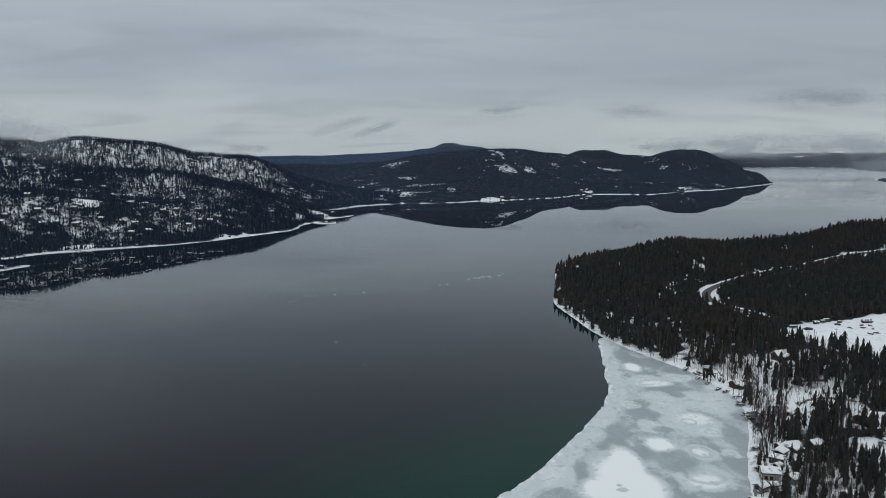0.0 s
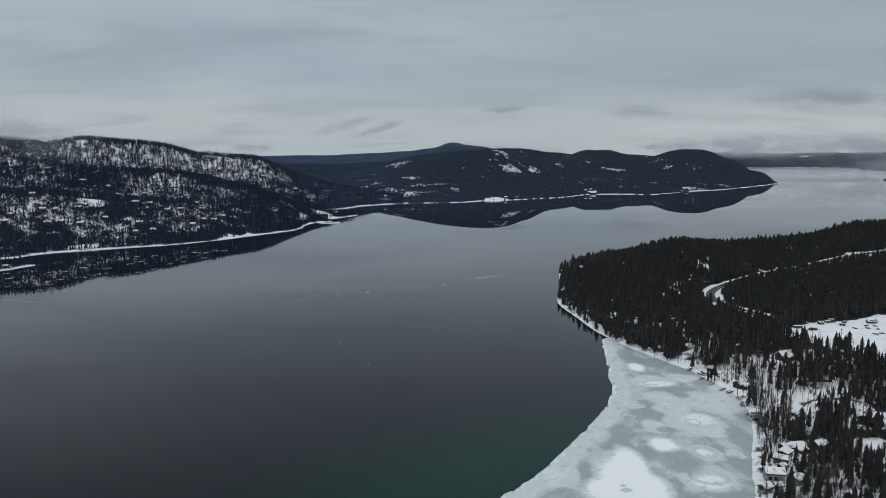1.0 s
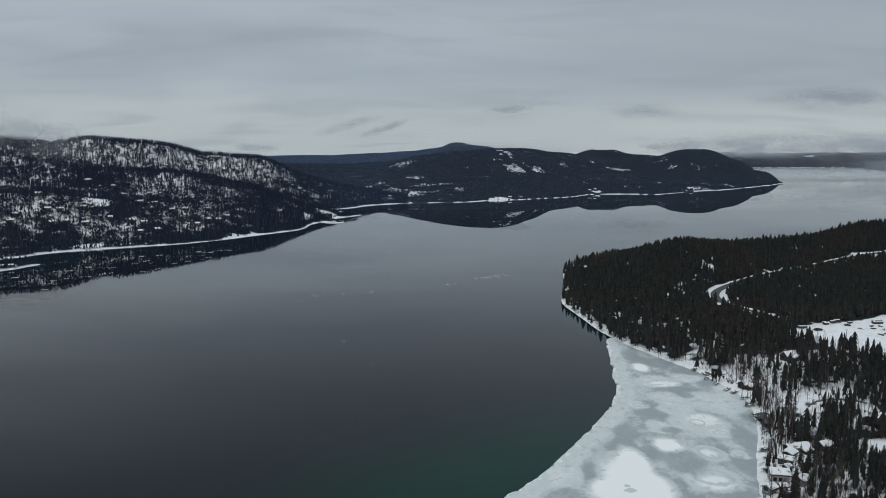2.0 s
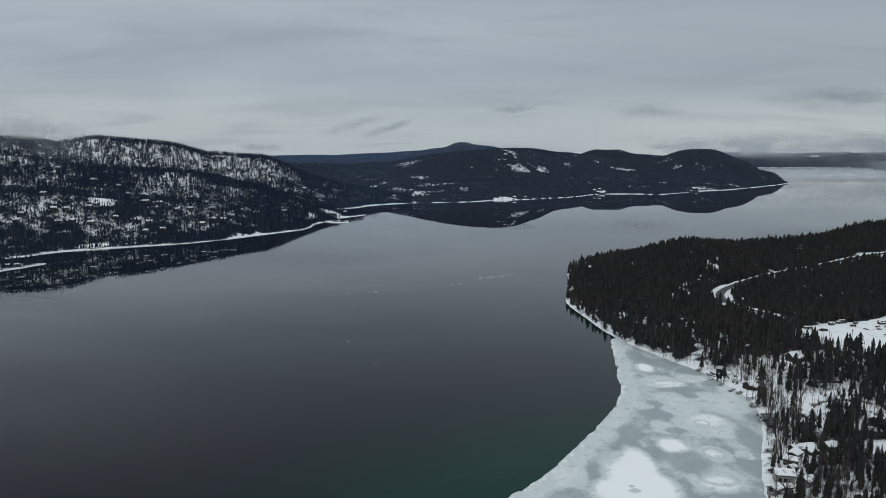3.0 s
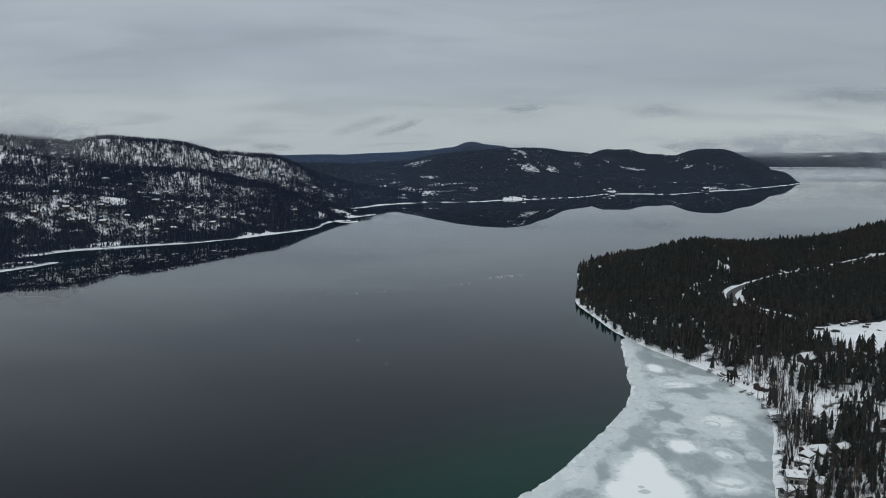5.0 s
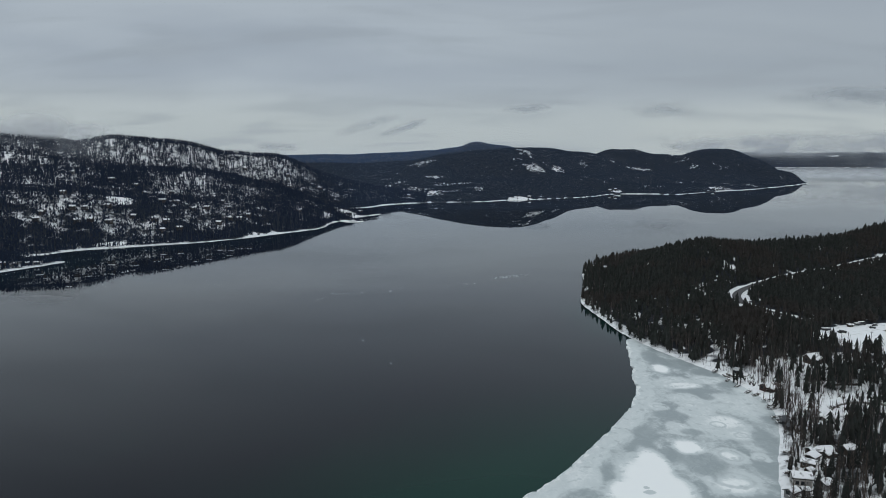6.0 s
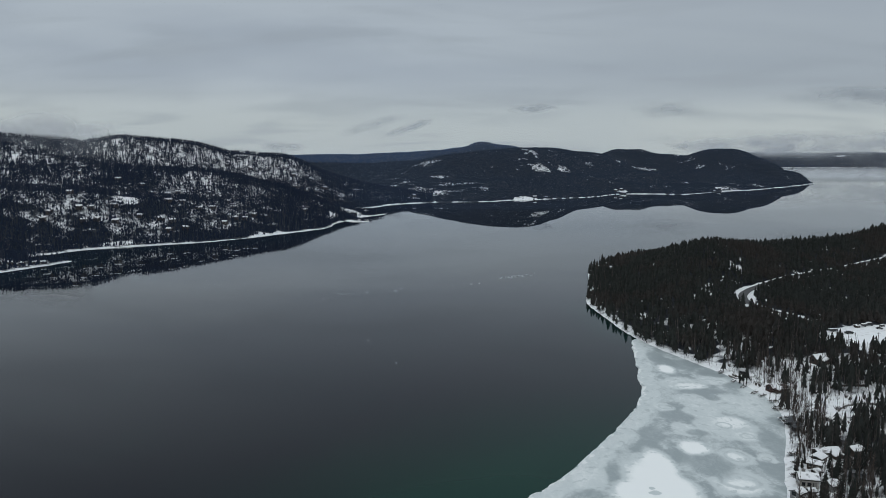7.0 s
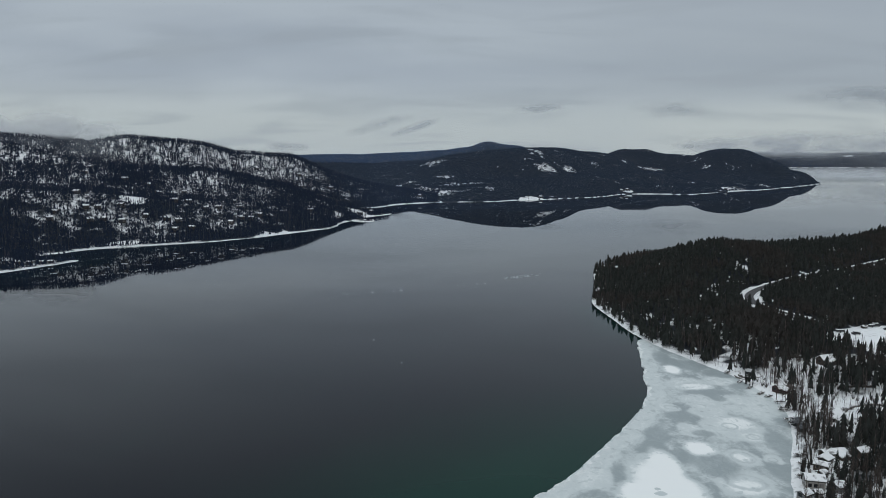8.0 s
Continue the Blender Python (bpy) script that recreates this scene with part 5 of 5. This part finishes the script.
DOCKS = [(136.5, 313, 200, 6, 1.6), (137.5, 317, 195, 7, 1.6), (139.5, 328, 170, 6, 1.5), (140.5, 331, 185, 6, 1.6), (141.5, 339, 190, 6, 1.4), (139.5, 349, 215, 6, 1.6),
         (137.5, 354, 225, 7, 1.6), (135.0, 363, 230, 6, 1.5), (133, 372, 235, 6, 1.5), (125, 277, 185, 6, 1.4), (122, 269, 190, 5, 1.5), (118, 258, 180, 6, 1.4), (131, 386, 230, 5, 1.6), (111, 240, 185, 5, 1.5)]
for x, y, a, ln, wd in DOCKS:
    stand(dock("weathered wooden dock drawn up on the snowy beach", ln * 0.8, wd), x + 2.6, y, a, 0.1)


def boathouse_lift():
    root = thing("boat_lift", "dark boat lift with canopy on the beach", "boat lift", "boat lifts on the beach")
    for sx in (-1.6, 1.6):
        for sy in (-1.2, 1.2):
            bm = bmesh.new()
            tube(bm, (sx, sy, -0.4), (sx, sy, 2.2), 0.07, 0.07)
            part("leg", bm, DARK_METAL, root)
    bm = bmesh.new()
    gable_roof(bm, 4.2, 2.8, 2.1, 0.5, 0.2, 0.08, 0.0)
    part("canopy", bm, DARK_METAL, root)
    bm = bmesh.new()
    box(bm, 0, 0, 0.5, 3.6, 2.3, 0.25, 0, 0.05)
    part("cradle", bm, DARK_METAL, root)
    return root


lift_a = stand(boathouse_lift(), 137.0, 308.5, 20)
for x, y, a in ((137.5, 304.5, 15), (138.6, 311.5, 30), (136.4, 301.0, 15)):
    copy_thing(lift_a, pose(x, y, height_at(x, y), 0, 0, a))


def gazebo():
    """A brown conical-roofed garden shelter on posts."""
    root = thing("gazebo", "small brown shelter with a conical shingled roof", "gazebo")
    for i in range(6):
        a = radians(60 * i)
        bm = bmesh.new()
        box(bm, 1.7 * math.cos(a), 1.7 * math.sin(a), -0.4, 0.14, 0.14, 2.7)
        part("post", bm, DECK_WOOD, root)
    bm = bmesh.new()
    tube(bm, (0, 0, 2.2), (0, 0, 3.7), 2.3, 0.08, 12)
    part("roof", bm, TWIGS, root, "brown shingled conical roof")
    bm = bmesh.new()
    tube(bm, (0, 0, -0.3), (0, 0, 0.15), 2.0, 2.0, 12)
    part("floor", bm, DECK_WOOD, root)
    return root


stand(gazebo(), 152.6, 353.5, 0)


def log_wall(label, line, height, mat):
    """A low retaining wall of stacked pieces along a line."""
    root = thing("garden_wall", label, "wall")
    p = np.array(line, float)
    for (ax, ay), (bx, by) in zip(p, p[1:]):
        n = max(1, int(math.hypot(bx - ax, by - ay) / 2.2))
        for i in range(n):
            t = (i + 0.5) / n
            x, y = ax + (bx - ax) * t, ay + (by - ay) * t
            bm = bmesh.new()
            box(bm, x, y, height_at(x, y) - 0.5, math.hypot(bx - ax, by - ay) / n - 0.04, 0.45, height + 0.5 + 0.12 * (i % 2), math.degrees(math.atan2(by - ay, bx - ax)), 0.05)
            part("block", bm, mat, root)
    return root


log_wall("long dark timber wall across the snowy slope", [(174, 351), (182, 352), (191, 349)], 0.9, DECK_WOOD)
log_wall("curved stone garden wall round a snowy lawn", [(164, 322), (170, 327), (177, 328), (184, 325), (189, 319)], 0.7, STONE)
log_wall("low timber wall along the beach houses", [(126, 268), (129, 276), (133, 287)], 0.7, DECK_WOOD)


def shrub(seed):
    """A leafless shrub: a fan of thin stems."""
    rnd = random.Random(seed)
    root = thing("shrub", "leafless brown shrub in the snow", "shrub", "shrubs by the houses")
    bm = bmesh.new()
    for i in range(34):
        a, s = rnd.uniform(0, 6.28), rnd.uniform(0.15, 0.75)
        h = rnd.uniform(0.8, 1.6)
        tube(bm, (0.25 * s * math.cos(a), 0.25 * s * math.sin(a), -0.1), (s * math.cos(a) * 1.1, s * math.sin(a) * 1.1, h), 0.035, 0.012, 3)
    part("stems", bm, TWIGS, root)
    return root


SHRUBS = [shrub(i) for i in range(4)]
rnd = random.Random(31)
spots = []
while len(spots) < 150:
    x, y = rnd.uniform(106, 205), rnd.uniform(232, 400)
    if float(relief(np.array([x]), np.array([y]))[1][0]) > 4.5 and math.degrees(math.atan2(x, y)) < 34:
        spots.append((x, y))
for i, (x, y) in enumerate(spots):
    s = rnd.uniform(0.8, 1.9)
    m = pose(x, y, height_at(x, y), 0, 0, rnd.uniform(0, 360)) @ Matrix.Diagonal((s, s, s * rnd.uniform(0.7, 1.3), 1))
    if i < 4:
        SHRUBS[i].matrix_basis = m
    else:
        copy_thing(SHRUBS[i % 4], Matrix.Identity(4)).matrix_basis = m


# ======== floes of broken ice out on the lake ========
def floe(seed):
    rnd = random.Random(seed)
    bm = bmesh.new()
    n = 9
    ring = [bm.verts.new((math.cos(6.2832 * i / n) * rnd.uniform(0.6, 1.1), math.sin(6.2832 * i / n) * rnd.uniform(0.5, 1.0), 0.10)) for i in range(n)]
    top = bm.faces.new(ring)
    r = bmesh.ops.extrude_face_region(bm, geom=[top])
    bmesh.ops.translate(bm, verts=[v for v in r["geom"] if isinstance(v, bmesh.types.BMVert)], vec=(0, 0, -0.25))
    bmesh.ops.recalc_face_normals(bm, faces=bm.faces)
    me = bpy.data.meshes.new("ice_floe")
    bm.to_mesh(me)
    bm.free()
    me.materials.append(FLOE_ICE)
    return me


FLOES = [floe(i) for i in range(5)]
rnd = random.Random(12)
sites = [(-44, 394, 0.5), (-67, 442, 0.7), (-114, 588, 1.2), (-110, 584, 0.9), (-105, 589, 0.8), (-97, 590, 0.7), (-90, 592, 1.6), (-67, 601, 2.2), (-73, 597, 0.6), (-144, 577, 0.6),
         (-121, 563, 0.9), (-118, 568, 0.7), (-3, 636, 1.2), (4, 640, 1.1), (-20, 628, 0.7)]
sites += [(rnd.gauss(36, 9), 0, rnd.uniform(0.7, 2.2)) for _ in range(34)]
for i, (x, y, s) in enumerate(sites):
    if y == 0:
        y = 674 + (x - 36) * 0.75 + rnd.gauss(0, 3.0)
    ob = tagged(new("ice_floe", FLOES[i % 5]), "small white floe of broken ice adrift", "ice floe", "ice floes on the lake")
    ob.matrix_basis = pose(x, y, 0.0, 0, 0, rnd.uniform(0, 360)) @ Matrix.Diagonal((s * 0.9, s * 0.6, 1, 1))


# ======== low cloud, mist and sheets put in for haze ===
def mat_mist_haze(name, tint, scale, lo=0.25, hi=1.25, detail=3.0):
    """Thin cloud and stand-in haze: mostly clear, its density from the mesh and a drifting noise."""
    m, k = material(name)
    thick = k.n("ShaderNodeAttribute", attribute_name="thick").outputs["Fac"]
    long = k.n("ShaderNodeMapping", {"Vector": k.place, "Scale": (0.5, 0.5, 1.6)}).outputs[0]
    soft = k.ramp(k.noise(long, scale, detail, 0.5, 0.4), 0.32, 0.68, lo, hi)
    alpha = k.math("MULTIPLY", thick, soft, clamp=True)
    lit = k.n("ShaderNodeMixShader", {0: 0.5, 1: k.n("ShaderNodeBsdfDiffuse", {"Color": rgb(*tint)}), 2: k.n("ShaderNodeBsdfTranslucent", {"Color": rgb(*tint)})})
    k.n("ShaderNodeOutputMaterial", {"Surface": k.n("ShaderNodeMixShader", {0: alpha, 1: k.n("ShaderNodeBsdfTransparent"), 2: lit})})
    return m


MIST_HAZE = mat_mist_haze("grey_mist_haze", (0.86, 0.89, 0.92), 0.006)
# blue tint of the upright sheets that stand in for distance haze
HAZE_SHEET = mat_mist_haze("blue_haze_sheet", (0.42, 0.60, 0.95), 0.002, 0.8, 1.1)
WISP = mat_mist_haze("white_wisp", (0.90, 0.92, 0.94), 0.010)


def mist_haze_sheet(label, x0, x1, y, deep, z0, z1, low, high, mat, seed):
    """A billowing sheet for mist and stand-in haze, from x0 to x1, thinning to nothing at its ends; low and high:
    density at its foot and body.
    """
    u, v, q = sheet_grid(np.linspace(0, 1, 70), np.linspace(0, 1, 22))
    x = x0 + (x1 - x0) * u
    z = z0 + (z1 - z0) * v
    yy = y + (fbm(x, z * 2.0, (x1 - x0) * 0.2, 3, seed) - 0.5) * deep
    top = 0.60 + 0.5 * (fbm(x, x * 0, (x1 - x0) * 0.25, 4, seed + 3) - 0.5)
    body = low + (high - low) * smooth(v, 0.12, top * 0.8)
    thick = body * smooth(1.0 - v, 0.0, 0.5) ** 0.8 * smooth(np.minimum(u, 1 - u), 0, 0.14)
    ob = new("cloud_bank", mesh_from("cloud_bank", np.stack([x, yy, z], 1), q, mat, {"thick": np.clip(thick, 0, 1)}))
    return tagged(ob, label, "cloud", kind="structure")


mist_haze_sheet("low grey cloud over the hills at the lake's head", 1100, 4300, 4600, 60, 16, 240, 0.04, 1.0, MIST_HAZE, 1)
# added pale sheet that veils the hills behind it with haze
mist_haze_sheet("thin pale sheet put in for haze before the hills at the lake's head", 1300, 4300, 3240, 60, 2, 190, 0.33, 0.35, MIST_HAZE, 2)
mist_haze_sheet("pale cloud wisp clinging to the hilltop", -1280, -740, 1380, 60, 118, 205, 0.0, 0.8, WISP, 3)
mist_haze_sheet("thin cloud wisp along the wooded slope", -880, -600, 1280, 60, 84, 150, 0.0, 0.20, WISP, 4)
mist_haze_sheet("pale cloud wisp behind the hill crest", -1500, -800, 1640, 80, 100, 185, 0.0, 0.9, WISP, 5)
# added upright tinted sheets that lay distance haze over ridge, water and hillside
mist_haze_sheet("faint blue sheet put in for haze before the distant ridge", -2000, 900, 2990, 60, 4, 330, 0.09, 0.09, HAZE_SHEET, 6)
mist_haze_sheet("faint blue sheet put in for haze over the far water", -420, 1500, 1440, 6, 0.02, 330, 0.044, 0.044, HAZE_SHEET, 7)
mist_haze_sheet("faint blue sheet put in for haze before the settled hillside", -760, 20, 600, 6, 0.02, 250, 0.020, 0.020, HAZE_SHEET, 8)

# small dark shreds of cloud hanging below the sheet
SHRED = mat_mist_haze("dark_cloud_shred", (0.60, 0.64, 0.68), 0.005)
SHREDS = [(-900, -380, 4500, 215, 305, 0.30), (-600, -240, 4550, 205, 280, 0.36), (150, 540, 4500, 320, 390, 0.10), (820, 1480, 4500, 290, 440, 0.06), (1550, 3000, 4400, 330, 500, 0.04),
          (1150, 1400, 4600, 106, 160, 0.0), (-1400, -1040, 4600, 90, 156, 0.02)]


def cloud_shred(x0, x1, y, z0, z1, tilt, seed, most=0.85):
    """A ragged tuft of cloud, thickest in its middle."""
    u, v, q = sheet_grid(np.linspace(-1, 1, 50), np.linspace(-1, 1, 22))
    x = (x0 + x1) / 2 + (x1 - x0) / 2 * u
    z = (z0 + z1) / 2 + (z1 - z0) / 2 * v + (x - (x0 + x1) / 2) * tilt
    ragged = (fbm(x, (z - (x - (x0 + x1) / 2) * tilt) * 3.0, (x1 - x0) * 0.30, 4, seed) - 0.5) * 0.9
    thick = smooth(1.0 - np.sqrt(u * u + (v + 0.25 * u) ** 2) + ragged * (1 - u * u) * (1 - v * v), 0.0, 1.0) * most
    thick = thick * smooth(1 - np.abs(u), 0, 0.2) * smooth(1 - np.abs(v), 0, 0.3)
    ob = new("cloud", mesh_from("cloud", np.stack([x, y + (fbm(x, z, 90.0, 2, seed) - 0.5) * 60, z], 1), q, SHRED, {"thick": thick}))
    return tagged(ob, "small dark shred of cloud over the hills", "cloud", kind="structure")


for i, s in enumerate(SHREDS):
    cloud_shred(*s, 20 + i, 0.5 if s[1] - s[0] > 600 else 0.6)
